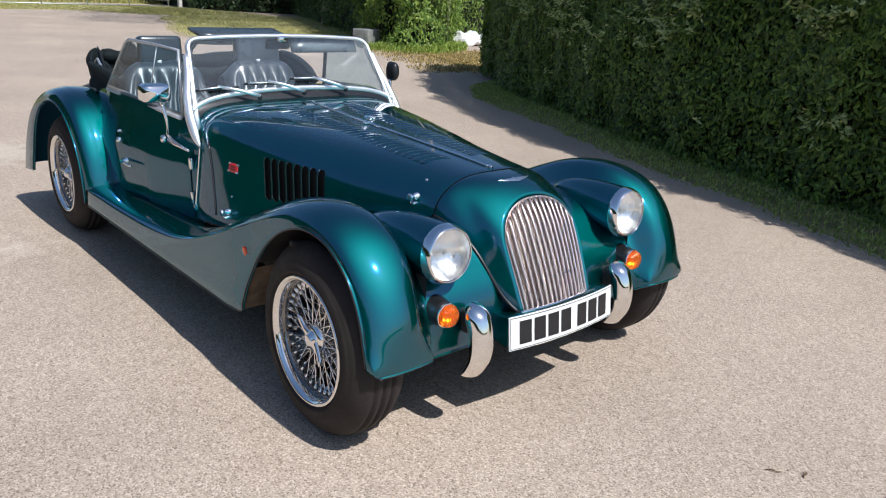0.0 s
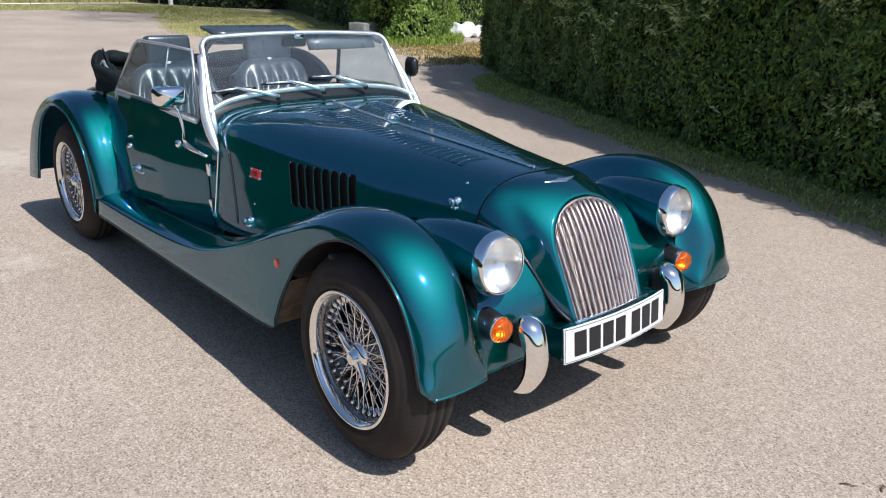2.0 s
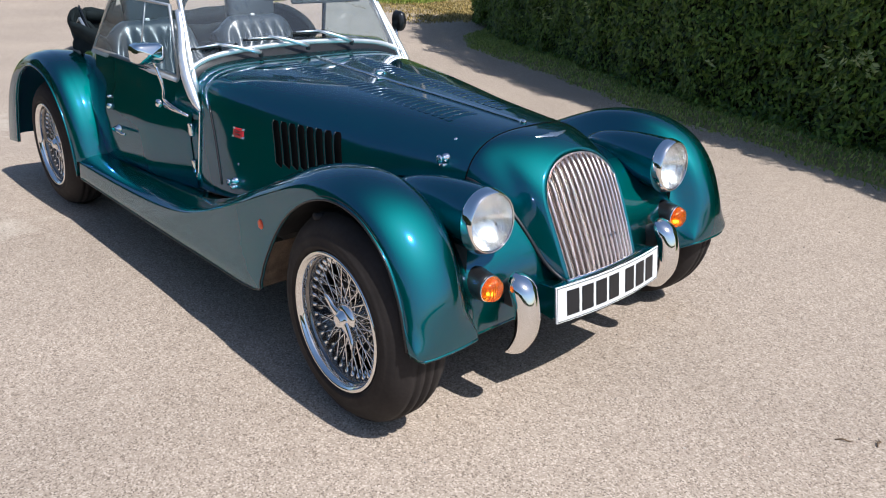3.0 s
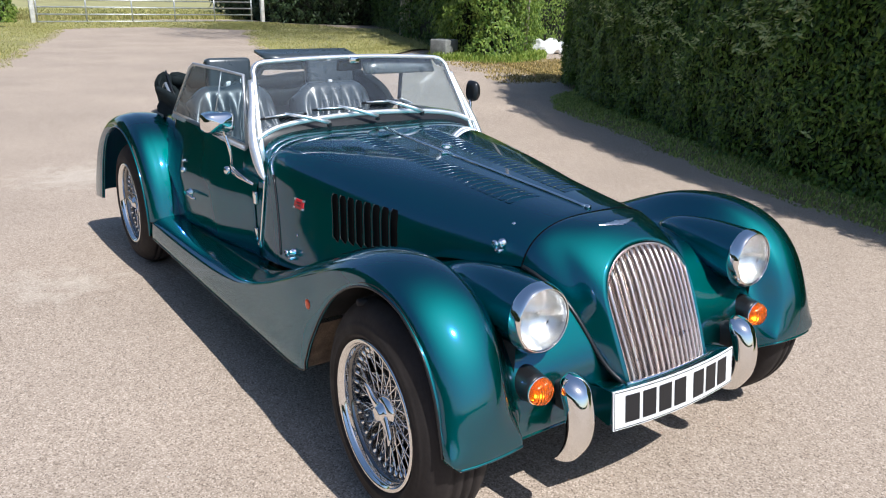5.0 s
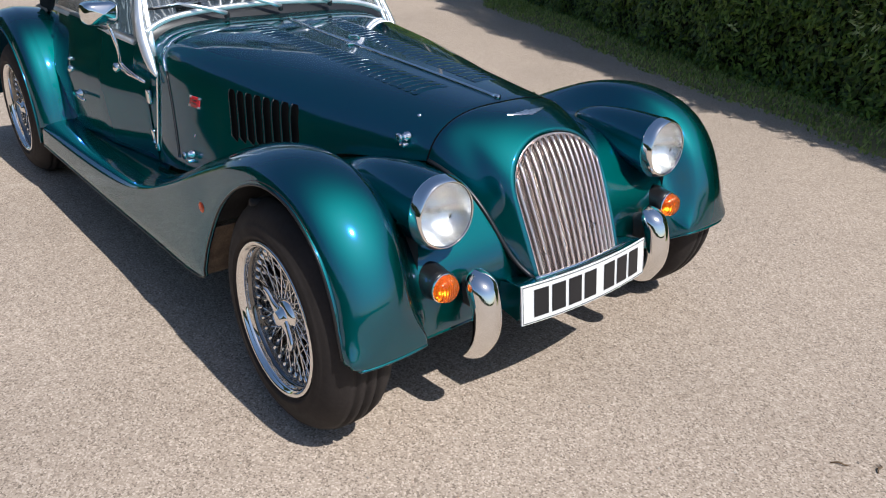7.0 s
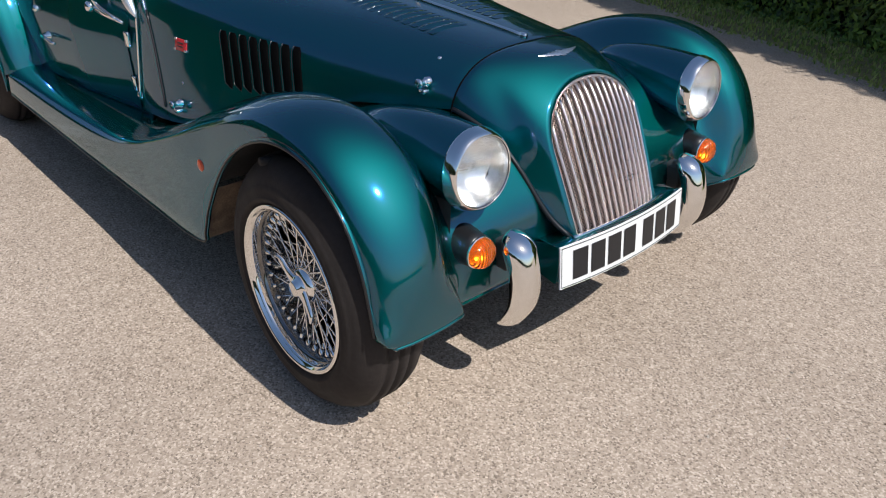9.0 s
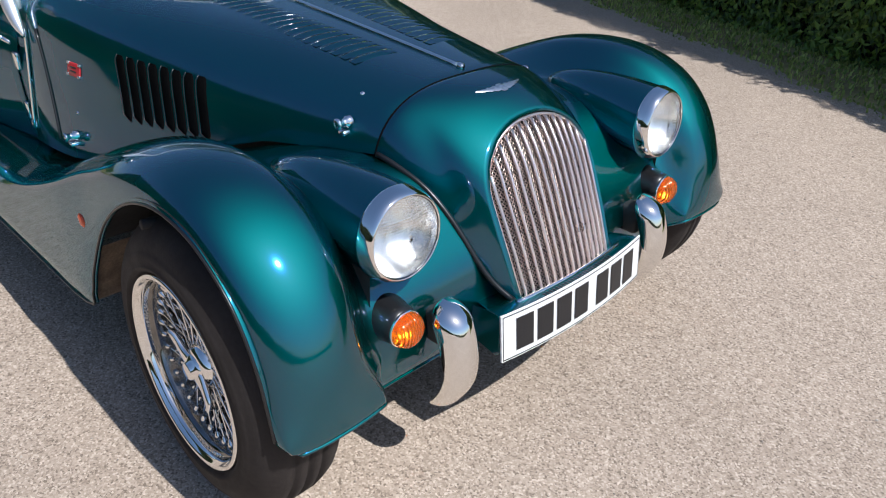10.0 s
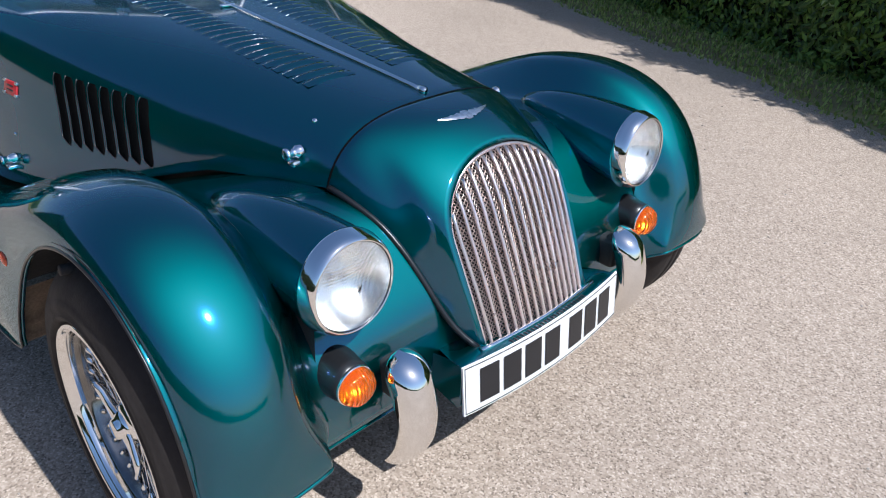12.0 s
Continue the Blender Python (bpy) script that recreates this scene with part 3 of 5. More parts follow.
def wing_f(x):
    """The wing narrows a little towards the front."""
    return lerp((-2.03, -1.2, -0.5, -0.35, 0.35), (1.0, 0.985, 0.965, 0.935, 0.925), x)


def wing_y(x, y):
    return 0.5 + (y - 0.5) * wing_f(x) if y > 0.5 else y


def front_wing():
    per = 4
    R, E, V = spline(RIDGE, per), spline(EDGE, per), spline(VALLEY, per)
    I = [p[0] for p in spline([(a, 0) for a in INNER], per)]
    rows = []
    n = len(R)
    for i in range(n):
        u = i / per
        front = 1 - smooth01((u - 2) / 3.0)
        back = smooth01((u - 10) / 4.0)
        ft = foot(u)
        lo = (0.485 + 0.015 * ft) * front + (1 - front) * (0.45 * (1 - back) + 0.55 * back)
        hi = (0.605 - 0.050 * ft) * front + (1 - front) * (0.600 * (1 - back) + 0.68 * back)
        d = (R[min(i + 1, n - 1)] - R[max(i - 1, 0)]).normalized()
        nrm = Vector((d.y, -d.x))
        if nrm.y < 0 and u > 3:
            nrm = -nrm
        if u <= 3 and nrm.x < 0:
            nrm = -nrm
        row = []
        ys = list(np.linspace(I[i], lo, 6)[:-1]) + list(np.linspace(lo, hi, 11)[:-1]) + list(np.linspace(hi, 0.72, 7)[:-1])
        for y in ys:
            k = smooth01((y - lo) / (hi - lo))
            p = V[i] * (1 - k) + R[i] * k
            h = (crown(y, u) * (1 - 0.85 * ft) + 0.010 * ft) * k
            row.append(Vector((p.x + nrm.x * h, -y, p.y + nrm.y * h)))
        for ang in range(0, 7):
            th = ang / 6 * math.pi / 2
            y = 0.72 + 0.062 * math.sin(th)
            drop = crown(min(y, 0.7819), u) * (1 - 0.85 * ft) + 0.010 * ft
            row.append(Vector((R[i].x + nrm.x * drop, -y, R[i].y + nrm.y * drop)))
        sh = row[-1]
        for k in (0.35, 0.7, 1.0):
            row.append(Vector((sh.x + (E[i].x - sh.x) * k, -(0.782 + 0.006 * k), sh.z + (E[i].y - sh.z) * k)))
        e = row[-1]
        row.append(e + Vector((0, 0.003, 0.0)) + Vector((0, 0.006, 0)))
        k = 1 - min(u / 0.7, 1)
        rnd_in = 0.026 * (1 - math.sqrt(1 - k * k))
        rows.append([Vector((p.x, -wing_y(p.x, -p.y) + rnd_in * smooth01((-p.y - 0.69) / 0.08), p.z)) for p in row])
    return sheet(rows), E, rows[0]


for s in (-1, 1):
    bm, E, lower = front_wing()
    cen = Vector((-0.02, 0.32))
    shift = 0.0 if s < 0 else -0.004
    sided(bm, s)
    bmesh.ops.translate(bm, vec=(0, shift, 0), verts=bm.verts)
    wing = solid(part("front_wing", bm, PAINT, CAR, "sweeping green front wing running into the running board"), 0.004)
    # front wing's rolled edge takes black trim to imitate the shade on it
    bead = [Vector((e.x, -wing_y(e.x, 0.789), e.y)) for e in E[2:]]
    part("wing_bead", sided(tube(bead, 0.003, 6), s), GLOSSBLACK, wing, "rolled wing edge, black for the shade along it").location.y = shift
    part("front_bead", sided(tube([q + Vector((0, 0, -0.002)) for q in lower], 0.0045, 6), s), PAINT, wing, "rolled lower edge").location.y = shift
    groove = [Vector((e.x + (e - cen).x * 0.03, -wing_y(e.x, 0.7868), e.y + (e - cen).y * 0.03)) for e in E[14:46]]
    part("arch_groove", sided(tube(groove, 0.0011, 5), s), GLOSSBLACK, wing).location.y = shift
    for low, matter, words in ((False, UNDER, "dark inner arch panel"), (True, ASH, "dusty brown splash panel behind the wheel")):
        lip = [[Vector((e.x - 0.012, -wing_y(e.x, y), e.y)) for y in np.linspace(0.50, 0.776, 8)] for e in E[32:53] if (e.y < 0.46) == low]
        part("splash_panel", sided(sheet(lip), s), matter, wing, words).location.y = shift
    part("side_marker", sided(lathe([(-0.786, 0.017), (-0.791, 0.016), (-0.794, 0.010), (-0.795, 0.0)], 16, "Y", at=pose(-0.388, 0.0195, 0.495)), s), REDMARK, wing, "small round orange side reflector")

# black piping where the cowl and the headlamp nacelles meet the wing
WING_TREE = BVHTree.FromBMesh(front_wing()[0])


def covered(p, way):
    return WING_TREE.ray_cast(p, way)[0] is not None


def meeting(line, way):
    """Where a line of points that starts under the wing's skin comes out of it."""
    for a, b in zip(line, line[1:]):
        if covered(a, way) and not covered(b, way):
            for _ in range(7):
                c = (a + b) / 2
                if covered(c, way):
                    a = c
                else:
                    b = c
            return b
    return None


def eased(pts):
    """Points smoothed along their line."""
    for _ in range(2):
        pts = [pts[0]] + [(a + b * 2 + c) / 4 for a, b, c in zip(pts, pts[1:], pts[2:])] + [pts[-1]]
    return pts


PIPE = [meeting(row[:22], Vector((0.45, -0.35, 0.8)).normalized()) or row[0] for row in cowl_rows()[:-2]]
for s in (-1, 1):
    part("cowl_piping", sided(tube([p + Vector((0.003, -0.002, 0.003)) for p in eased(PIPE)], 0.0062, 8), s), GLOSSBLACK, COWL, "black piping between cowl and wing")

# rear wings
RR = [(-2.02, .330), (-2.035, .40), (-2.065, .50), (-2.12, .60), (-2.21, .69), (-2.34, .748), (-2.50, .768), (-2.66, .750), (-2.80, .70), (-2.93, .61), (-3.04, .49), (-3.13, .36), (-3.19, .238)]
RE = [(-2.075, .252), (-2.085, .35), (-2.115, .45), (-2.17, .545), (-2.25, .625), (-2.36, .685), (-2.50, .705), (-2.63, .687), (-2.74, .63), (-2.82, .54), (-2.875, .43), (-2.915, .33), (-2.95, .243)]


def flare_out(x):
    """The rear wing's skirt spreads a little towards its tail."""
    return 0.024 * smooth01((-2.6 - x) / 0.4)


def rear_wing():
    per = 4
    R, E = spline(RR, per), spline(RE, per)
    n = len(R)
    rows = []
    for i in range(n):
        d = (R[min(i + 1, n - 1)] - R[max(i - 1, 0)]).normalized()
        nrm = Vector((d.y, -d.x))
        cen = Vector((-2.5, 0.3))
        if nrm.dot(R[i] - cen) < 0:
            nrm = -nrm
        row = []
        for y in np.linspace(0.50, 0.70, 8):
            h = -0.03 * ((0.68 - y) / 0.18) ** 2
            row.append(Vector((R[i].x + nrm.x * h, -y, R[i].y + nrm.y * h)))
        for ang in range(0, 7):
            th = ang / 6 * math.pi / 2
            drop = -0.004 - 0.05 * (1 - math.cos(th))
            row.append(Vector((R[i].x + nrm.x * drop, -(0.705 + 0.077 * math.sin(th)), R[i].y + nrm.y * drop)))
        sh = row[-1]
        for k in (0.5, 1.0):
            row.append(Vector((sh.x + (E[i].x - sh.x) * k, -(0.782 + 0.006 * k), sh.z + (E[i].y - sh.z) * k)))
        row.append(row[-1] + Vector((0, 0.012, 0)))
        rows.append([p - Vector((0, flare_out(p.x) * smooth01((-p.y - 0.55) / 0.2), 0)) for p in row])
    return sheet(rows), E


for s in (-1, 1):
    bm, E = rear_wing()
    wing = solid(part("rear_wing", sided(bm, s), PAINT, CAR, "rounded green rear wing over the rear wheel"), 0.004)
    part("wing_bead", sided(tube([Vector((e.x, -0.789 - flare_out(e.x), e.y)) for e in E], 0.005, 6), s), PAINT, wing)

# inner wheel arches and underbody keep the light out from below
UNDERB = part("chassis", block((3.2, 0.86, 0.12), pose(-1.45, 0, 0.27), 0.02), UNDER, CAR, "dark chassis and floor")
part("axle_front", tube([(0, -0.6, 0.30), (0, 0.6, 0.30)], 0.03, 8), UNDER, UNDERB)
part("engine_bay", block((1.1, 0.5, 0.3), pose(-0.65, 0, 0.42), 0.03), UNDER, UNDERB)
for s in (-1, 1):
    part("arch_liner", sheet([[Vector((x, s * 0.50, z)) for x in (0.24, -0.40)] for z in (0.25, 0.60)]), UNDER, UNDERB)
    part("wing_stay", sided(tube([(-0.10, -0.50, 0.55), (-0.10, -0.76, 0.60)], 0.01, 6), s), UNDER, UNDERB)

# ---- wheels ----
def tyre():
    w = 0.100
    prof = [(-0.70, 0.205), (-0.772, 0.209), (-0.778, 0.216), (-0.7805, 0.219), (-0.7805, 0.224), (-0.7785, 0.226), (-0.780, 0.240), (-0.7765, 0.252), (-0.7745, 0.254), (-0.7735, 0.262), (-0.759, 0.284), (-0.744, 0.298), (-0.732, 0.3055),
            (-0.721, 0.3100), (-0.720, 0.3065), (-0.712, 0.3065), (-0.710, 0.314), (-0.694, 0.3145), (-0.692, 0.3065), (-0.682, 0.3065), (-0.680, 0.3145),
            (-0.664, 0.314), (-0.662, 0.3065), (-0.654, 0.3065), (-0.652, 0.3135), (-0.637, 0.3095), (-0.622, 0.304), (-0.607, 0.292), (-0.597, 0.272), (-0.594, 0.25), (-0.600, 0.215), (-0.70, 0.205)]
    return lathe([(a + 0.687, r) for a, r in prof], 72, "Y")


def rim():
    """The bright rolled lip of the rim."""
    prof = [(-0.062, 0.1885), (-0.072, 0.1895), (-0.079, 0.1905), (-0.0805, 0.1918), (-0.0815, 0.1935), (-0.087, 0.1955), (-0.0905, 0.1990), (-0.0908, 0.2030), (-0.088, 0.2070), (-0.082, 0.208), (-0.070, 0.206)]
    return lathe(prof, 72, "Y")


def rim_well():
    prof = [(-0.064, 0.1887), (-0.062, 0.1855), (-0.054, 0.1832), (-0.044, 0.1822), (-0.030, 0.1785), (-0.012, 0.1750), (0.010, 0.170), (0.03, 0.166), (0.05, 0.172), (0.08, 0.200), (0.085, 0.206)]
    return lathe(prof, 72, "Y")


def spoke_mesh(a0, y0, r0, a1, y1, r1):
    p = Vector((r0 * math.cos(a0), y0, r0 * math.sin(a0)))
    q = Vector((r1 * math.cos(a1), y1, r1 * math.sin(a1)))
    return tube([p, q], 0.0021, 5, cap=False)


def spinner():
    """A two-eared knock-off nut: a stepped cap with long swept ears."""
    bm = lathe([(-0.078, 0.0), (-0.0778, 0.015), (-0.0755, 0.019), (-0.070, 0.0205), (-0.066, 0.027), (-0.060, 0.031), (-0.052, 0.033), (-0.050, 0.040), (-0.040, 0.042), (-0.02, 0.042)], 28, "Y")
    for d in (1, -1):
        rows = []
        for i in range(13):
            u = i / 12
            x = d * (0.010 + u * 0.080)
            mid = d * 0.010 * math.sin(math.pi * u * 0.9)
            hw = 0.021 * (1 - u) ** 0.55 * (0.75 + 0.25 * math.cos(u * 6)) + 0.0045 * (1 - u ** 6)
            yy = -0.066 + 0.004 * u - 0.010 * u * u
            rows.append([Vector((x, yy + 0.012, mid - hw)), Vector((x, yy + 0.001, mid - hw * 0.85)), Vector((x, yy - 0.004, mid - hw * 0.3)), Vector((x, yy - 0.004, mid + hw * 0.3)), Vector((x, yy + 0.001, mid + hw * 0.85)), Vector((x, yy + 0.012, mid + hw))])
        sheet(rows, True, bm)
    return bm


def wheel(at, s, turn):
    base = at @ (pose(0, 0, 0) if s < 0 else pose(0, 0, 0, 0, 0, 180)) @ pose(0, 0, 0, 0, turn, 0)
    w = part("wheel", rim(), CHROME, CAR, "chrome wire wheel with a two-eared spinner", at=base)
    part("tyre", tyre(), TYRE, w, "black road tyre with ribbed tread")
    part("rim_well", rim_well(), BARREL, w, "rim well, darkened for the reflections in its chrome")
    part("brake_drum", lathe([(0.03, 0.0), (0.028, 0.135), (0.07, 0.14), (0.08, 0.10)], 32, "Y"), UNDER, w, "dark brake drum")
    part("hub", lathe([(-0.060, 0.030), (-0.058, 0.038), (-0.046, 0.046), (-0.030, 0.048), (0.0, 0.050), (0.03, 0.066), (0.04, 0.066)], 32, "Y"), CHROME, w)
    part("spinner", spinner(), CHROME, w, "eared chrome spinner", at=pose(0, 0.000, 0, 0, 25, 0))
    return w


SPOKES = []
for fam, (n, y0, r0, y1, r1, lean) in enumerate(((18, -0.040, 0.044, -0.042, 0.1795, 0.50), (18, -0.044, 0.044, -0.042, 0.1795, -0.50), (18, 0.026, 0.062, -0.025, 0.1765, 0.62), (18, 0.028, 0.062, -0.025, 0.1765, -0.62))):
    bm = spoke_mesh(0, y0, r0, lean, y1, r1)
    bmesh.ops.recalc_face_normals(bm, faces=bm.faces)
    SPOKES.append((n, mesh_from(bm, "spoke", CHROME), fam))
bmn = lathe([(-0.006, 0.0), (-0.003, 0.0065), (0.003, 0.0085), (0.009, 0.0072), (0.017, 0.003)], 8, "X")
bmesh.ops.recalc_face_normals(bmn, faces=bmn.faces)
NIPPLE = mesh_from(bmn, "spoke_nipple", CHROME)
for at, s, turn in ((pose(0, -0.687, WHEEL_R, 0, 0, -2), -1, 20), (pose(0, 0.687, WHEEL_R), 1, 80), (pose(AXLE_R, -0.687, WHEEL_R), -1, -15), (pose(AXLE_R, 0.687, WHEEL_R), 1, 40)):
    w = wheel(at, s, turn)
    for n, me, fam in SPOKES:
        for k in range(n):
            a = 360 / n * (k + 0.25 * fam)
            share("spoke", me, w, pose(0, 0, 0, 0, -a, 0))
    if s < 0:
        for k in range(72):
            a = 2 * math.pi * (k + 0.5) / 72
            yy = -0.042 if k % 2 else -0.025
            r = 0.1800 if k % 2 else 0.1770
            share("spoke_nipple", NIPPLE, w, pose(r * math.cos(a), yy, r * math.sin(a), 0, -math.degrees(a) + 180, 0))

# ---- lamps, indicators, overriders ----
def pod():
    rows = []
    for i in range(21):
        u = i / 20
        x = 0.246 - 0.363 * u
        r = 0.0885 * max(1 - u ** 2.1, 0.0) ** 0.66 + 0.002
        zc = 0.611 + 0.020 * u
        yc = 0.441 + 0.021 * u
        rows.append([Vector((x, -yc + r * math.cos(a) * (1 - 0.10 * u), zc + r * math.sin(a))) for a in np.linspace(0, 2 * math.pi, 33)[:-1]])
    return sheet(rows, True)


def pod_seam(side):
    """The line where a nacelle comes out of the wing, on its inner (1) or outer (-1) side."""
    out = []
    for i in range(2, 18):
        u = i / 20
        x, r = 0.246 - 0.363 * u, 0.0885 * max(1 - u ** 2.1, 0.0) ** 0.66 + 0.002
        zc, yc = 0.611 + 0.020 * u, 0.441 + 0.021 * u
        ring = [Vector((x, -yc + r * math.cos(a) * (1 - 0.10 * u), zc + r * math.sin(a))) for a in (math.pi / 2 - side * k * math.pi / 40 for k in range(41))]
        p = meeting(ring[::-1], Vector((0.25, side * 0.15, 0.9)).normalized())
        if p is not None:
            out.append(p)
    return out


LAMP_AT = pose(0.240, -0.441, 0.611, 0, -4, 0)
for s in (-1, 1):
    nacelle = part("lamp_pod", sided(pod(), s), PAINT, CAR, "green headlamp nacelle faired into the wing")
    for side in (1, -1):
        line = pod_seam(side)
        if len(line) > 3:
            part("pod_seam", sided(tube(eased(line), 0.0032, 6), s), GLOSSBLACK, nacelle, "dark seam along the nacelle")
    at = LAMP_AT if s < 0 else pose(0.240, 0.441, 0.611, 0, -4, 0)
    hl = part("headlight", lathe([(0.000, 0.0890), (0.001, 0.0925), (0.004, 0.0942), (0.008, 0.0940), (0.014, 0.0922), (0.022, 0.0905), (0.029, 0.0880), (0.0345, 0.0848), (0.0368, 0.0822), (0.0370, 0.0806), (0.0355, 0.0795), (0.0335, 0.0802), (0.0325, 0.0796), (0.0335, 0.0786), (0.0320, 0.0778), (0.027, 0.0785)], 48, "X"), CHROME, CAR, "round headlight with a deep chrome rim", at=at)
    part("lens", lathe([(0.029, 0.0785), (0.0315, 0.0770), (0.0365, 0.064), (0.0405, 0.047), (0.0435, 0.026), (0.0445, 0.010), (0.0446, 0.0006), (0.0416, 0.0006), (0.0415, 0.010), (0.0405, 0.026), (0.0375, 0.047), (0.0335, 0.063), (0.027, 0.0775)], 40, "X"), LENS, hl, "clear pressed glass lens").visible_shadow = False
    # bowl with pressed steps across its upper half
    bowl = []
    for x, r in ((0.027, 0.0785), (0.020, 0.0765), (0.012, 0.0715), (0.004, 0.066), (-0.004, 0.0595), (-0.012, 0.052), (-0.018, 0.0445), (-0.024, 0.036), (-0.030, 0.022), (-0.032, 0.012)):
        row = []
        for a in np.linspace(0, 2 * math.pi, 73)[:-1]:
            z = r * math.sin(a)
            row.append(Vector((x + (0.0045 * math.sin(z * 2 * math.pi / 0.024) * smooth01(z / 0.012) if r < 0.075 else 0.0), r * math.cos(a), z)))
        bowl.append(row)
    part("reflector", sheet(bowl, True), REFLECTOR, hl, "bright reflector bowl with pressed steps")
    part("gasket", lathe([(0.0315, 0.0812), (0.0352, 0.0806), (0.0352, 0.0788), (0.0310, 0.0780)], 48, "X"), GLOSSBLACK, hl, "black seal round the lens")
    bulb = lathe([(-0.032, 0.016), (-0.014, 0.0155), (-0.011, 0.013), (-0.012, 0.009)], 24, "X")
    part("bulb_shield", bulb, CHROME, hl, "small chrome bulb holder in the bowl")
    part("bulb", lathe([(-0.020, 0.009), (-0.011, 0.0085), (-0.008, 0.005), (-0.0075, 0.0004)], 20, "X"), GLOSSBLACK, hl, "dark bulb cap")
    # indicator
    base = part("indicator", lathe([(0.240, 0.047), (0.262, 0.045), (0.285, 0.0410), (0.302, 0.0395), (0.304, 0.036)], 32, "X", at=pose(-0.010, s * 0.462, 0.434)), GLOSSBLACK, CAR, "round amber indicator on a black rubber base")
    part("indicator_ring", lathe([(0.300, 0.0355), (0.306, 0.0390), (0.309, 0.0382), (0.309, 0.036)], 32, "X", at=pose(-0.010, s * 0.462, 0.434)), CHROME, base)
    part("indicator_lens", lathe([(0.303, 0.0368), (0.318, 0.0358), (0.329, 0.030), (0.336, 0.019), (0.3375, 0.008), (0.338, 0.002), (0.338, 0.0005), (0.335, 0.0005), (0.335, 0.002), (0.3345, 0.008), (0.333, 0.018), (0.327, 0.028), (0.317, 0.0335), (0.304, 0.0345)], 32, "X", at=pose(-0.010, s * 0.462, 0.434)), AMBER_LENS, base, "ribbed amber lens").visible_shadow = False

    part("indicator_bowl", lathe([(0.304, 0.034), (0.296, 0.030), (0.286, 0.020), (0.282, 0.0005)], 24, "X", at=pose(-0.010, s * 0.462, 0.434)), REFLECTOR, base)
    # overrider: a curved chrome horn on a black mount
    rows = []
    for i in range(25):
        u = (i / 24) ** 1.4
        z = 0.452 - 0.235 * u
        xc = 0.316 + 0.068 * math.sin(math.pi * (0.10 + 0.68 * u)) - 0.04 * max(u - 0.75, 0)
        wv = 0.045 * (max(1 - (1 - u / 0.16) ** 2, 0) ** 0.5 if u < 0.16 else 1.0) * (1 - 0.15 * u) + 0.001
        dp = 0.040 * (max(1 - (1 - u / 0.16) ** 2, 0) ** 0.5 if u < 0.16 else 1.0) * (1 - 0.35 * u) + 0.001
        if u == 0:
            wv, dp = 0.002, 0.002
        row = []
        for k in range(13):
            th = -math.pi / 2 + math.pi * k / 12
            row.append(Vector((xc - 0.045 + dp * 1.25 * math.cos(th), s * 0.357 + wv * math.sin(th), z)))
        rows.append(row)
    ov = part("overrider", sheet(rows), CHROME, CAR, "curved chrome bumper overrider")
    solid(ov, 0.003)
    part("overrider_mount", block((0.07, 0.05, 0.075), pose(0.275, s * 0.352, 0.385), 0.012), BLACK, ov, "black rubber mount")

# ---- number plate and its holder ----
def plate_x(y):
    return 0.384 - 0.32 * y * y


def curved_panel(y0, y1, z0, z1, dx, n=16, thick=0.004):
    ys = np.linspace(y0, y1, n)
    zs = (z0, z1)
    f = [[Vector((plate_x(y) + dx - 0.12 * (z - 0.34), y, z)) for y in ys] for z in zs]
    b = [[p - Vector((thick, 0, 0)) for p in r] for r in f]
    return sheet([b[0], f[0], f[1], b[1], b[0]])


HOLDER = part("plate_holder", sheet([[Vector((plate_x(y) - dx, y, z)) for y in np.linspace(-hw, hw, 17)] for dx, hw, z in ((0.10, 0.225, 0.372), (0.05, 0.245, 0.386), (0.012, 0.252, 0.392), (0.006, 0.252, 0.386), (0.006, 0.250, 0.30), (0.012, 0.25, 0.292), (0.11, 0.225, 0.30))]), PAINT, CAR, "green painted shelf carrying the number plate")
solid(HOLDER, 0.003)
for s in (-1, 1):
    bm = bmesh.new()
    bm.faces.new([bm.verts.new((plate_x(hw) - dx, s * (hw + 0.002), z)) for dx, hw, z in ((0.10, 0.240, 0.372), (0.05, 0.246, 0.386), (0.012, 0.252, 0.392), (0.006, 0.252, 0.386), (0.006, 0.250, 0.30), (0.012, 0.25, 0.292), (0.11, 0.240, 0.30))])
    solid(part("holder_end", bm, PAINT, HOLDER, smooth=False), 0.003)
part("grille_sill", tube([(plate_x(y) - 0.030, y, 0.3915) for y in np.linspace(-0.185, 0.185, 15)], 0.0075, 8, flat=0.8), CHROME, HOLDER, "chrome strip below the grille")
for y in np.linspace(-0.12, 0.12, 24):
    part("shelf_slot", block((0.012, 0.004, 0.002), pose(plate_x(y) - 0.014, y, 0.3935), 0.0), GLOSSBLACK, HOLDER)
PLATE_OB = part("number_plate", curved_panel(-0.258, 0.258, 0.287, 0.397, 0.006), PLATE, CAR, "white number plate with dark bars", smooth=False)
for (y0, y1, z0, z1) in ((-0.254, 0.254, 0.290, 0.2915), (-0.254, 0.254, 0.3925, 0.394), (-0.2545, -0.253, 0.290, 0.394), (0.253, 0.2545, 0.290, 0.394)):
    part("plate_border", curved_panel(y0, y1, z0, z1, 0.0072), INK, PLATE_OB, smooth=False)
for y in (-0.194, -0.133, -0.072, -0.011, 0.072, 0.133, 0.194):
    part("plate_bar", curved_panel(y - 0.0245, y + 0.0245, 0.304, 0.380, 0.0078), INK, PLATE_OB, "dark bar", smooth=False)
part("plate_bracket", tube([(plate_x(y) - 0.006, y, 0.278) for y in np.linspace(-0.13, 0.2, 9)], 0.005, 6), CHROME, HOLDER)

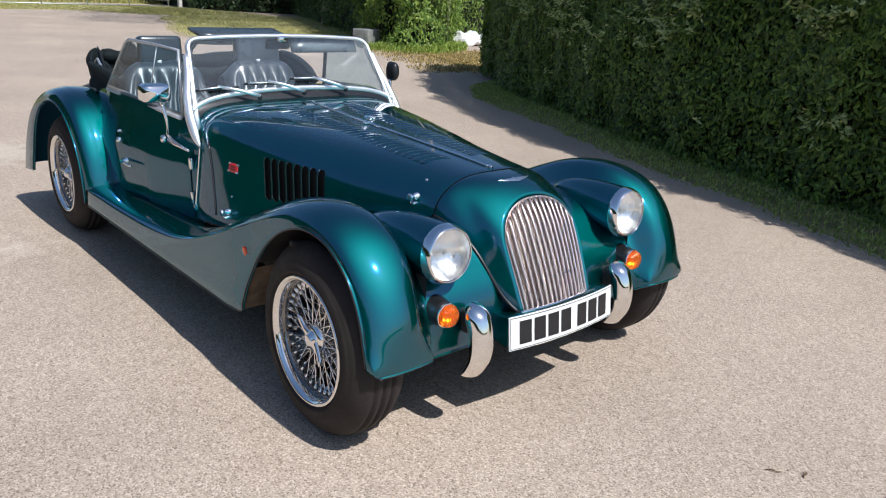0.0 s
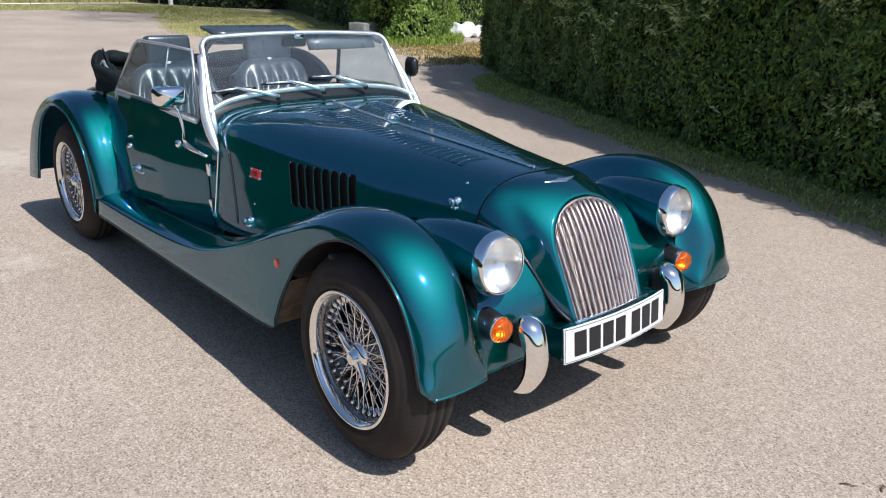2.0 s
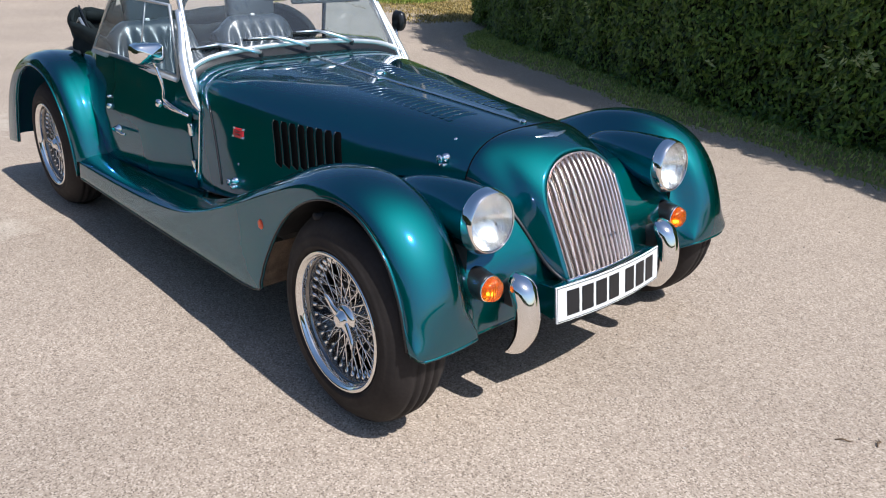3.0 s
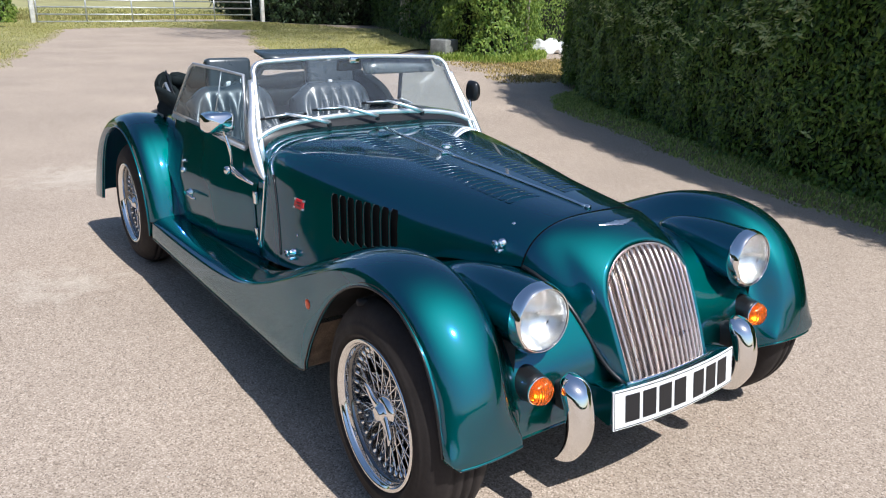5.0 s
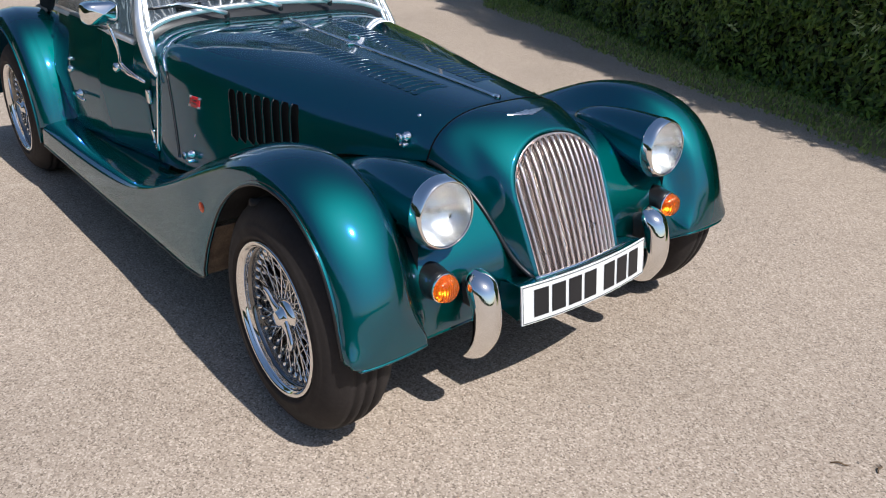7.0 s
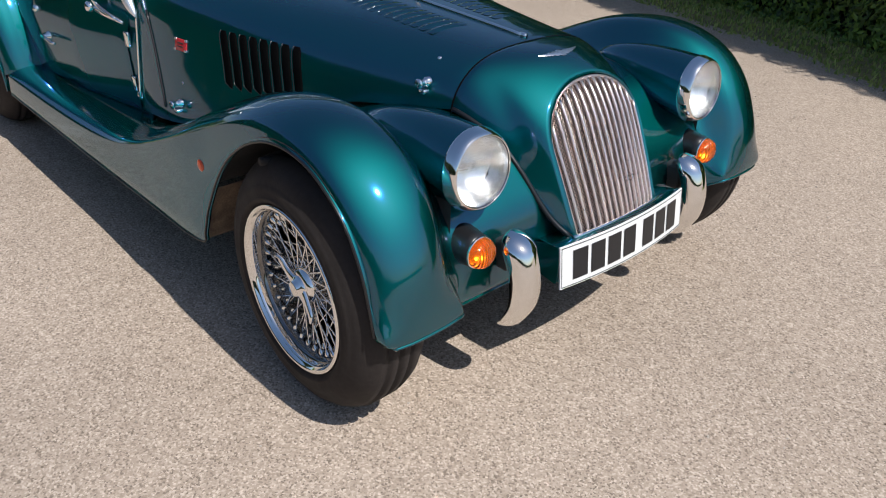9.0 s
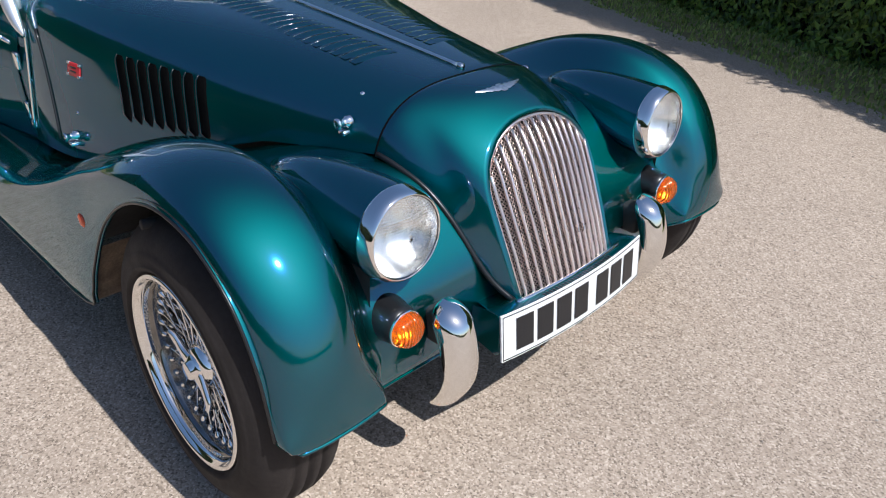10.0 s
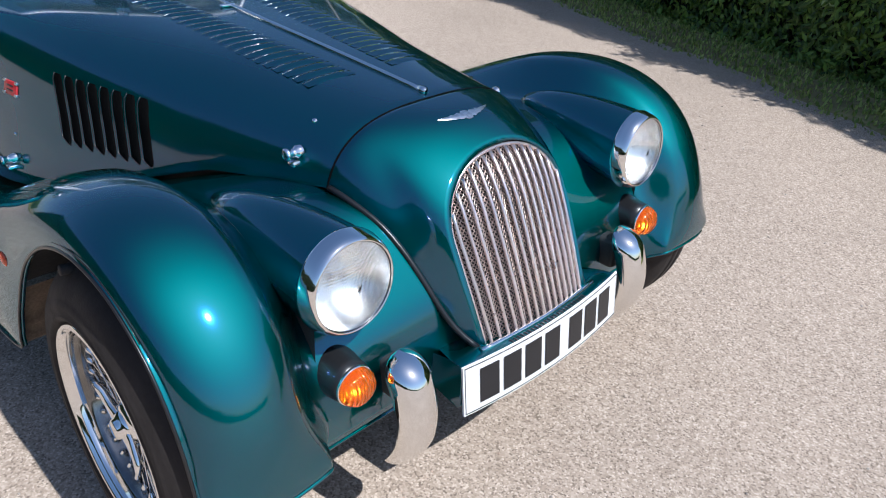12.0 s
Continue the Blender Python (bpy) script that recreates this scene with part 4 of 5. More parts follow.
# bonnet catches, flag badge, small rivets
def catch(x, z, s, nm="bonnet_catch"):
    p = bonnet_side(x, z)
    at = pose(p.x, s * -p.y if s > 0 else p.y, p.z, 0, 0, 0)
    sgn = 1 if s > 0 else -1
    bm = lathe([(0.0, 0.013), (0.012, 0.013), (0.015, 0.009), (0.028, 0.009), (0.031, 0.013), (0.037, 0.013), (0.039, 0.008)], 16, "Y")
    block((0.022, 0.030, 0.012), pose(0, 0.012, -0.022), 0.004, bm)
    if sgn < 0:
        flip(bm)
    return part(nm, bm, CHROME, BONNET, "chrome bonnet catch", at=at)


for s in (-1, 1):
    catch(-0.085, 0.690, s)
    catch(-0.958, 0.455, s)
    for x, z in ((-0.10, 0.736), (-0.96, 0.515)):
        p = bonnet_side(x, z)
        bm = lathe([(-0.003, 0.006), (0.003, 0.005), (0.005, 0.0005)], 12, "Y", at=pose(0, 0, 0, 0, 0, 180))
        if s > 0:
            flip(bm)
        part("rivet", bm, CHROME, BONNET, at=pose(p.x, s * abs(p.y), p.z))
    p = bonnet_side(-0.98, 0.628)
    bm = block((0.060, 0.006, 0.037), None, 0.002)
    fb = part("flag_badge", bm, REDBADGE, CAR, "small red enamel badge with silver corners", at=pose(-0.98, s * (abs(p.y) + 0.0025), 0.628, s * 14, 0, -s * 8))
    for dx in (-0.027, 0.027):
        for dz in (-0.0155, 0.0155):
            part("badge_corner", block((0.011, 0.007, 0.007), pose(dx, s * 0.0008, dz), 0.001), SILVER, fb, "silver corner")
    for dz in (-0.005, 0.006):
        part("badge_stripe", block((0.030, 0.007, 0.004), pose(0, s * 0.0008, dz), 0.001), GLOSSBLACK, fb, "dark stripe")

# ---- body tub, scuttle, doors ----
TUB_X = (-1.235, -1.36, -1.6, -1.9, -2.15, -2.45, -2.8, -3.05, -3.22)
TUB_W = (0.550, 0.576, 0.630, 0.665, 0.665, 0.615, 0.52, 0.43, 0.33)
TUB_T = (0.70, 0.765, 0.785, 0.800, 0.800, 0.765, 0.70, 0.62, 0.52)


def tub_w(x):
    return lerp(TUB_X[::-1], TUB_W[::-1], x)


def tub_t(x):
    return lerp(TUB_X[::-1], TUB_T[::-1], x)


def tub_side(x, z):
    """The flank of the tub on the car's right: upright, tucked in a little towards the sill."""
    w = tub_w(x)
    return Vector((x, -(w - (0.25 * (z - 0.572 + 0.012 * math.exp(-(z - 0.56) / 0.012)) if z > 0.56 else 0.012 * ((0.56 - z) / 0.21) ** 2)), z))


def tub(s):
    rows = []
    for x in np.linspace(-1.236, -3.22, 44):
        zt = tub_t(x)
        row = [tub_side(x, 0.30 + (zt - 0.30) * k / 20) for k in range(21)]
        top = row[-1]
        row += [top + Vector((0, 0.012, 0.008)), top + Vector((0, 0.035, 0.004)), top + Vector((0, 0.045, -0.02)), top + Vector((0, 0.045, -0.30))]
        rows.append(row)
    return sided(sheet(rows), s)


BODY = solid(part("body_tub", tub(-1), PAINT, CAR, "dark green cockpit tub and tail"), 0.003)
solid(part("tub_flank", tub(1), PAINT, BODY), 0.003)


def tail():
    rows = []
    for x in np.linspace(-2.62, -3.22, 16):
        w, z = tub_w(x), tub_t(x)
        rows.append([Vector((x, w * math.cos(a) * -1, z + 0.05 * math.sin(a) * (1 - (x + 2.62) / -0.6 * 0.5))) for a in np.linspace(0, math.pi, 21)])
    last = rows[-1]
    rows.append([Vector((-3.33, p.y * 0.95, 0.42)) for p in last])
    rows.append([Vector((-3.31, p.y * 0.95, 0.28)) for p in last])
    return sheet(rows)


solid(part("tail_panel", tail(), PAINT, BODY), 0.003)


def scuttle():
    rows = []
    for x in np.linspace(-1.238, -1.40, 8):
        row = []
        for k in range(33):
            q = bonnet_at(-1.25, -1 + 2 * k / 32)
            sc = tub_w(x) / 0.553
            row.append(Vector((x, q.y * sc, q.z + (x + 1.25) * -0.055)))
        rows.append(row)
    return sheet(rows)


SCUTTLE = solid(part("scuttle", scuttle(), PAINT, CAR, "dark green scuttle below the windscreen"), 0.003)
part("bonnet_gap", sheet([[bonnet_at(x, -1 + 2 * k / 40) - Vector((0, 0, 0.006)) for k in range(41)] for x in (-1.20, -1.26)]), GLOSSBLACK, SCUTTLE)

for s in (-1, 1):
    # door skin stands 3 mm proud of the tub
    rows = []
    for i in range(25):
        x = -1.290 - 0.82 * i / 24
        lo = lerp((-2.11, -1.95, -1.29), (0.60, 0.40, 0.345), x) if x < -1.95 else 0.345 + 0.055 * smooth01((-1.6 - x) / 0.35)
        rows.append([tub_side(x, lo + (tub_t(x) + 0.004 - lo) * k / 22) + Vector((0, -0.005, 0)) for k in range(23)])
    door = solid(part("door", sided(sheet(rows), s), PAINT, CAR, "dark green low-cut door with chrome hinges"), 0.004)
    part("door_capping", sided(tube([tub_side(x, tub_t(x) + 0.006) + Vector((0, 0.006, 0)) for x in np.linspace(-1.36, -2.12, 20)], 0.013, 8, flat=0.8), s), LEATHER, door, "black padded door capping")
    for z in (0.590, 0.440):
        p = tub_side(-1.285, z)
        part("hinge", sided(block((0.030, 0.014, 0.052), pose(-1.285, p.y - 0.008, z), 0.004), s), CHROME, door, "chrome door hinge")
    p = tub_side(-1.81, 0.507)
    hb = tube([(-1.84, p.y - 0.012, 0.51), (-1.81, p.y - 0.030, 0.510), (-1.71, p.y - 0.030, 0.507), (-1.695, p.y - 0.024, 0.507)], [0.007, 0.008, 0.006, 0.005], 8)
    hb = lathe([(0.0, 0.020), (0.008, 0.019), (0.018, 0.009), (0.03, 0.008)], 16, "Y", hb, at=pose(-1.805, p.y - 0.001, 0.510, 0, 0, 180))
    part("door_handle", sided(hb, s), CHROME, door, "chrome lever door handle")
    for x, z in ((-1.875, 0.598), (-1.88, 0.640)):
        p = tub_side(x, z)
        r = 0.014 if z < 0.62 else 0.007
        part("sidescreen_knob", sided(lathe([(0.0, r), (0.010, r), (0.016, r * 0.6), (0.018, 0.001)], 16, "Y", at=pose(x, p.y - 0.004, z, 0, 0, 180)), s), CHROME, door)
    # hinge post and beading between bonnet and door
    post = [bonnet_side(-1.238, z) + Vector((0, -0.006, 0)) for z in np.linspace(0.69, 0.40, 12)]
    part("hinge_post_strip", sided(tube(post, 0.0042, 8), s), CHROME, CAR, "slim chrome strip down the scuttle edge")
    foot = lathe([(0.0, 0.016), (0.010, 0.016), (0.018, 0.012), (0.020, 0.002)], 16, "Y", at=pose(-1.250, -0.556, 0.405, 0, 0, 180))
    part("strip_foot", sided(foot, s), CHROME, CAR, "round chrome foot of the scuttle strip")
    bead = [bonnet_side(-1.175, 0.70) + Vector((0, -0.003, 0))] + [bonnet_side(-1.175 + 0.125 * u, 0.70 - 0.28 * u) + Vector((0, -0.003, 0)) for u in np.linspace(0.1, 1.0, 10)]
    part("scuttle_bead", sided(tube(bead, 0.004, 6), s), GLOSSBLACK, BODY)

# ---- windscreen ----
def ws(y, z):
    """A point in the raked plane of the screen."""
    return Vector((-1.245 - (z - 0.69) * 0.585, y, z))


def ws_outline():
    pts = [ws(-0.530, 0.735)]
    pts += [ws(-0.530 + 0.050 * (z - 0.735) / 0.3, z) for z in (0.80, 0.90, 1.00, 1.045)]
    for a in (20, 45, 70):
        pts.append(ws(-0.480 + 0.05 - 0.05 * math.cos(radians(a)), 1.045 + 0.05 * math.sin(radians(a))))
    pts += [ws(y, 1.097 + 0.012 * (1 - (y / 0.43) ** 2)) for y in np.linspace(-0.42, 0.42, 13)]
    for a in (70, 45, 20):
        pts.append(ws(0.480 - 0.05 + 0.05 * math.cos(radians(a)), 1.045 + 0.05 * math.sin(radians(a))))
    pts += [ws(0.530 - 0.050 * (z - 0.735) / 0.3, z) for z in (1.045, 1.00, 0.90, 0.80)]
    pts += [ws(0.530, 0.735)]
    return pts


def ws_base(y):
    return 0.880 - 0.13 * y * y - 0.034 * (abs(y) / 0.53) ** 9


SCREEN = part("windscreen", tube(ws_outline(), 0.0125, 8, flat=0.8), SATIN, CAR, "flat windscreen in a bright chrome frame")
base = [ws(y, ws_base(y)) for y in list(np.linspace(-0.535, -0.42, 8)) + list(np.linspace(-0.38, 0.38, 21)) + list(np.linspace(0.42, 0.535, 8))]
part("base_rail", tube(base, 0.015, 10, flat=0.75), SATIN, SCREEN, "chrome rail along the foot of the screen")
skirt = [[p + Vector((0.004 + 0.036 * k, 0, -0.008 - 0.050 * k - 0.05 * k * (abs(p.y) / 0.53) ** 8)) for p in base] for k in (0, 0.3, 0.65, 1.0)]
solid(part("base_seal", sheet(skirt), GLOSSBLACK, SCREEN, "black rubber seal below the screen"), 0.006)
rows = []
for y in np.linspace(-0.525, 0.525, 43):
    zt = 1.045 + 0.052 * min(1, (0.48 - min(abs(y), 0.48)) / 0.05) ** 0.5 if abs(y) > 0.43 else 1.100
    lo = ws_base(y)
    if abs(y) > 0.48:
        zt = max(0.735 + 0.3 * (0.530 - abs(y)) / 0.050, lo + 0.001)
    rows.append([ws(y, lo + (zt - lo) * k / 6) for k in range(7)])
pane = solid(part("pane", sheet(rows), GLASS, SCREEN, "clear flat glass"), 0.005)
pane.visible_shadow = False
for s in (-1, 1):
    # cast chrome pillars that sweep down over the scuttle side
    path = [ws(-0.524, 0.87) + Vector((0, -0.012, 0)), ws(-0.538, 0.80) + Vector((0.002, -0.012, 0)), Vector((-1.268, -0.553, 0.745)), Vector((-1.234, -0.555, 0.705)), Vector((-1.210, -0.552, 0.676))]
    top = [ws(-0.484, 1.03) + Vector((0, -0.010, 0)), ws(-0.500, 0.95) + Vector((0, -0.012, 0))]
    pts = spline(top + path, 4)
    rs = [lerp((0, 0.3, 0.5, 0.68, 0.85, 1), (0.014, 0.018, 0.022, 0.022, 0.015, 0.004), i / (len(pts) - 1)) for i in range(len(pts))]
    part("pillar", sided(tube(pts, rs, 10, flat=0.7), s), SATIN, SCREEN, "polished chrome screen pillar")
part("rear_view_mirror", block((0.02, 0.13, 0.045), pose(-1.53, 0.0, 1.065, 0, 15, 0), 0.012), GLOSSBLACK, SCREEN, "small black interior mirror")
part("mirror_stem", block((0.02, 0.05, 0.030), pose(-1.475, -0.005, 1.095), 0.008), CHROME, SCREEN)
for y0, y1 in ((0.05, 0.42),):
    part("sun_visor", sheet([[ws(y, z) + Vector((-0.04, 0, 0)) for y in np.linspace(y0, y1, 6)] for z in (1.03, 1.09)]), LEATHER, SCREEN, "black sun visor").modifiers.new("t", "SOLIDIFY").thickness = 0.012
flap = [[ws(y, 1.108) + Vector((-0.01 - 0.13 * k, 0, 0.006 + 0.022 * k)) for y in np.linspace(-0.40, 0.03, 8)] for k in (0, 0.5, 1)]
part("sun_visor", sheet(flap), LEATHER, SCREEN, "black sun visor folded up over the frame").modifiers.new("t", "SOLIDIFY").thickness = 0.012
# three wipers
for pv, arm_end, blade_0, blade_1 in (((-1.297, -0.22, 0.862), (-1.352, -0.396, 0.900), (-1.345, -0.502, 0.889), (-1.350, -0.300, 0.898)),
                                      ((-1.303, 0.014, 0.873), (-1.360, -0.149, 0.915), (-1.357, -0.269, 0.909), (-1.353, -0.044, 0.903)),
                                      ((-1.306, 0.247, 0.878), (-1.366, 0.091, 0.924), (-1.366, -0.029, 0.923), (-1.360, 0.180, 0.914))):
    piv, endp, b0, b1 = Vector(pv), Vector(arm_end), Vector(blade_0), Vector(blade_1)
    wp = part("wiper", lathe([(-0.016, 0.010), (-0.006, 0.010), (0.002, 0.008), (0.003, 0.0005)], 12, "Z", at=Matrix.Translation(piv) @ pose(0, 0, 0, 0, 25, 0)), GLOSSBLACK, SCREEN, "slim chrome windscreen wiper")
    out = Vector((0.010, 0, 0.006))
    part("arm", tube([piv, piv.lerp(endp, 0.25) + out * 0.6, piv.lerp(endp, 0.6) + out, endp + out * 0.6], [0.0095, 0.0095, 0.0080, 0.0065], 8, flat=0.8), SATIN, wp, "bright metal arm")
    part("blade", tube([b0, b0.lerp(b1, 0.5) + Vector((0.003, 0, 0.004)), b1], [0.005, 0.008, 0.005], 6), GLOSSBLACK, wp, "black wiper blade")
    part("blade_clip", tube([b0.lerp(b1, 0.08) + out, b0.lerp(b1, 0.5) + out * 1.5, b0.lerp(b1, 0.92) + out], 0.0032, 6), ALLOY, wp)

# ---- side screens and door mirrors ----
for s in (-1, 1):
    A = Vector((-1.375, -0.553, 0.785))
    B = Vector((-1.505, -0.500, 1.045))
    C = Vector((-1.845, -0.592, 1.064))
    C2 = Vector((-1.880, -0.597, 1.045))
    D = Vector((-2.115, -0.615, 0.822))
    if s > 0:
        C, C2, D = Vector((-1.95, -0.600, 1.072)), Vector((-2.045, -0.602, 1.040)), Vector((-2.068, -0.602, 0.826))
    ss = part("side_screen", sided(tube([A, B, B * 0.5 + C * 0.5 + Vector((0, 0, 0.003)), C, C2, D], 0.0075, 8, closed=True), s), GALV_FRAME, CAR, "clear side screen in a grey metal frame")
    rows = [[A.lerp(D, i / 10).lerp(B.lerp(C if i < 10 else C2, i / 10) if i < 10 else C2, k / 4) for k in range(5)] for i in range(11)]
    pn = solid(part("side_pane", sided(sheet(rows), s), SIDEGLASS, ss, "faintly tinted side pane"), 0.004)
    pn.visible_shadow = False
    part("bottom_rail", sided(tube([A + Vector((0, -0.004, -0.012)), D + Vector((0, -0.004, -0.012))], 0.013, 8, flat=0.6), s), GALV_FRAME, ss)
    if s > 0:
        part("rear_upright", sided(tube([C2, C2.lerp(D, 0.5), D], 0.017, 8, flat=0.7), s), BLACK, ss, "black rear upright")
    else:
        bar = [A.lerp(D, 0.42), B.lerp(C, 0.42)]
        part("sliding_edge", tube(bar, 0.004, 6), GALV_FRAME, ss)
    # mirror: chrome shell on a slim stem
    m0 = Vector((-1.39, -0.655, 0.880)) if s < 0 else Vector((-1.47, 0.660, 0.930))
    shell = []
    for i in range(11):
        u = i / 10
        r = (1 - (1 - u) ** 5) ** 0.45 * 0.98 + 0.02
        wy, hz, ex = (0.064, 0.041, 0.45) if s < 0 else (0.026, 0.050, 0.9)
        sq = lambda c: math.copysign(abs(c) ** ex, c)
        shell.append([m0 + Vector((0.034 - 0.066 * u, wy * r * sq(math.cos(a)), hz * r * sq(math.sin(a)))) for a in np.linspace(0, 2 * math.pi, 25)[:-1]])
    # far shell is black: the dark its chrome would mirror, put in as colour
    mi = part("door_mirror", sheet(shell, True), CHROME if s < 0 else GLOSSBLACK, CAR, "chrome shell door mirror on a slim stem" if s < 0 else "oval door mirror, black for dark reflections, on a slim chrome stem")
    part("mirror_glass", sheet([[m0 + Vector((-0.031, wy * 0.95 * k * sq(math.cos(a)), (hz - 0.001) * k * sq(math.sin(a)))) for a in np.linspace(0, 2 * math.pi, 25)[:-1]] for k in (1.0, 0.5, 0.01)], True), MIRROR, mi)
    stem = [m0 + Vector((0.0, 0.02 if s < 0 else -0.02, -0.04)), m0 + Vector((0.02, 0.035 if s < 0 else -0.035, -0.13)), Vector((-1.42, s * 0.600, 0.690)), Vector((-1.30, s * 0.585, 0.655))]
    part("stem", tube(spline(stem, 4), 0.007, 8), CHROME, mi)
    part("stem_foot", tube([Vector((-1.43, s * 0.590, 0.672)), Vector((-1.37, s * 0.592, 0.663)), Vector((-1.27, s * 0.575, 0.648))], [0.016, 0.011, 0.006], 8), CHROME, mi)
    part("stem_knob", lathe([(0.0, 0.018), (0.012, 0.018), (0.018, 0.010), (0.02, 0.001)], 16, "Y", at=pose(-1.475, s * 0.598, 0.668, 0, 0, 180 if s < 0 else 0)), CHROME, mi)

# ---- cockpit ----
INTERIOR = part("cockpit_floor", block((1.5, 1.10, 0.02), pose(-2.0, 0, 0.34), 0.005), FABRIC, CAR, "black carpeted cockpit floor")
part("bulkhead", block((0.03, 1.02, 0.42), pose(-1.30, 0, 0.56), 0.005), GLOSSBLACK, INTERIOR)
part("dashboard", block((0.04, 1.06, 0.16), pose(-1.45, 0, 0.745), 0.03), LEATHER, INTERIOR, "black padded dashboard")
part("rear_shelf", block((0.50, 1.06, 0.03), pose(-2.56, 0, 0.70), 0.01), FABRIC, INTERIOR)
part("transmission_tunnel", block((1.0, 0.18, 0.22), pose(-1.9, 0, 0.44), 0.04), FABRIC, INTERIOR)

def seat_back(yc):
    """A pleated back: upright rolls between a padded border."""
    rows = []
    for i in range(15):
        u = i / 14
        row = []
        for j in range(61):
            v = j / 60 * 2 - 1
            ytop = 0.245 * (1 - 0.10 * u * u)
            inset = max(abs(v) - 0.72, 0) / 0.28
            pleat = 0.026 * abs(math.sin((v + 0.72) * math.pi * 3.47)) ** 0.7 if abs(v) < 0.72 and u < 0.86 else 0.022 * math.sin(math.pi * min(max(inset, 0.5 if u >= 0.86 else 0), 1) * 0.9)
            zt = 0.47 + 0.42 * u - 0.085 * u * (max(abs(v) - 0.5, 0) / 0.5) ** 2.2
            x = -2.06 - 0.20 * u + pleat
            edge = max(abs(v) - 0.9, 0) / 0.1
            row.append(Vector((x - 0.03 * edge ** 2, yc + v * ytop, zt)))
        rows.append(row)
    top = rows[-1]
    rows.append([p + Vector((-0.022, 0, 0.020)) for p in top])
    rows.append([p + Vector((-0.055, 0, 0.022)) for p in top])
    rows.append([p + Vector((-0.085, 0, 0.0)) for p in top])
    rows.append([p + Vector((-0.03, 0, -0.40)) for p in top])
    return sheet(rows)


for s in (-1, 1):
    yc = -0.275 if s < 0 else 0.298
    st = part("seat", block((0.50, 0.46, 0.16), pose(-1.86, yc, 0.43), 0.05), LEATHER, CAR, "black leather bucket seat with pleated back and headrest")
    part("backrest", seat_back(yc), LEATHER, st, "pleated leather backrest")
    part("headrest", block((0.07, 0.235 if s < 0 else 0.275, 0.21), pose(-2.355, yc + 0.02, 0.938, 0, -8, 0), 0.022, segs=3), LEATHER, st, "flat black leather headrest")
    for dy in (-0.05, 0.05):
        part("headrest_post", tube([(-2.33, yc + 0.02 + dy, 0.78), (-2.34, yc + 0.02 + dy, 0.86)], 0.006, 6), CHROME, st)
    part("belt_guide", block((0.014, 0.022, 0.014), pose(-2.262, yc + s * 0.0 - 0.02, 0.915), 0.003), PLATE, st, "small white belt guide")
    # folded hood sticks and cloth at each end
HOOD = None
rnd = random.Random(5)
for k, (x, z, rr, ln) in enumerate(((-2.53, 0.815, 0.060, 1.04), (-2.62, 0.860, 0.066, 1.00), (-2.70, 0.820, 0.060, 0.96), (-2.58, 0.915, 0.042, 0.96), (-2.66, 0.925, 0.038, 0.92))):
    pts, rs = [], []
    for i in range(29):
        v = i / 28 * 2 - 1
        pts.append(Vector((x - 0.05 * (1 - v * v) + 0.003 * math.sin(9 * v + k), v * ln / 2, z - 0.045 * (1 - v * v) * (1 if k > 2 else 0.4) + 0.002 * math.sin(13 * v + 2 * k))))
        rs.append(rr * (0.95 + 0.05 * math.sin(17 * v + 3 * k) + rnd.uniform(-0.03, 0.03)) * (0.75 if abs(v) > 0.98 else 1))
    bm = tube(pts, rs, 14, flat=0.72)
    if HOOD is None:
        HOOD = part("folded_hood", bm, FABRIC, CAR, "folded black fabric hood behind the seats")
    else:
        part("hood_fold", bm, FABRIC, HOOD)
for s in (-1, 1):
    for k, (a, b, ra, dy) in enumerate((((-2.66, 0.950), (-2.50, 0.745), 0.046, 0.50), ((-2.61, 0.945), (-2.47, 0.755), 0.040, 0.485), ((-2.72, 0.85), (-2.58, 0.735), 0.044, 0.47))):
        # each fold of cloth is a puffed teardrop that leans back
        pts, rs = [], []
        for q in range(19):
            u = q / 18
            pts.append(Vector((a[0] + (b[0] - a[0]) * u - 0.018 * math.sin(math.pi * u), s * (dy + 0.012 * math.sin(3 * u + k)), a[1] + (b[1] - a[1]) * u)))
            rs.append(max(ra * (1 - (1 - min(u / 0.3, 1)) ** 2) ** 0.5 * (1 - 0.1 * u) * (1 - max(u - 0.75, 0) * 2.2), 0.004))
        b2 = tube(pts, rs, 44, flat=0.62)
        for i, v in enumerate(b2.verts):
            c = pts[i // 44]
            v.co = c + (v.co - c) * (0.86 + 0.26 * abs(math.sin((i % 44) / 44 * math.pi * 7 + k + 0.4 * math.sin(i // 44 * 0.5))))
        for v in b2.verts:
            v.co += Vector((0.012, 0.008, 0.010)) * noise.noise(v.co * 17 + Vector((k, 3, s)))
            v.co.x += 0.004 * math.sin(v.co.z * 95 + v.co.x * 70)
        part("hood_pad", b2, FABRIC, HOOD, "bunched hood cloth")
    for x0, z0, x1, z1 in ((-2.40, 0.80, -2.60, 0.965), (-2.43, 0.775, -2.585, 0.93)):
        part("hood_link", tube([(x0, s * 0.50, z0), ((x0 + x1) / 2 - 0.008, s * 0.505, (z0 + z1) / 2), (x1, s * 0.50, z1)], 0.005, 6), GLOSSBLACK, HOOD, "black hood link bar")
    part("hood_stick", tube([(-2.36, s * 0.53, 0.80), (-2.52, s * 0.53, 0.91), (-2.63, s * 0.52, 0.86)], 0.008, 6), GALV_FRAME, HOOD, "grey hood stick")
    part("hood_cover", tube(spline([(-2.42, s * 0.56, 0.745), (-2.62, s * 0.55, 0.735), (-2.86, s * 0.50, 0.70)], 5), 0.034, 8), HOODTAN, HOOD, "dusty hood edge")

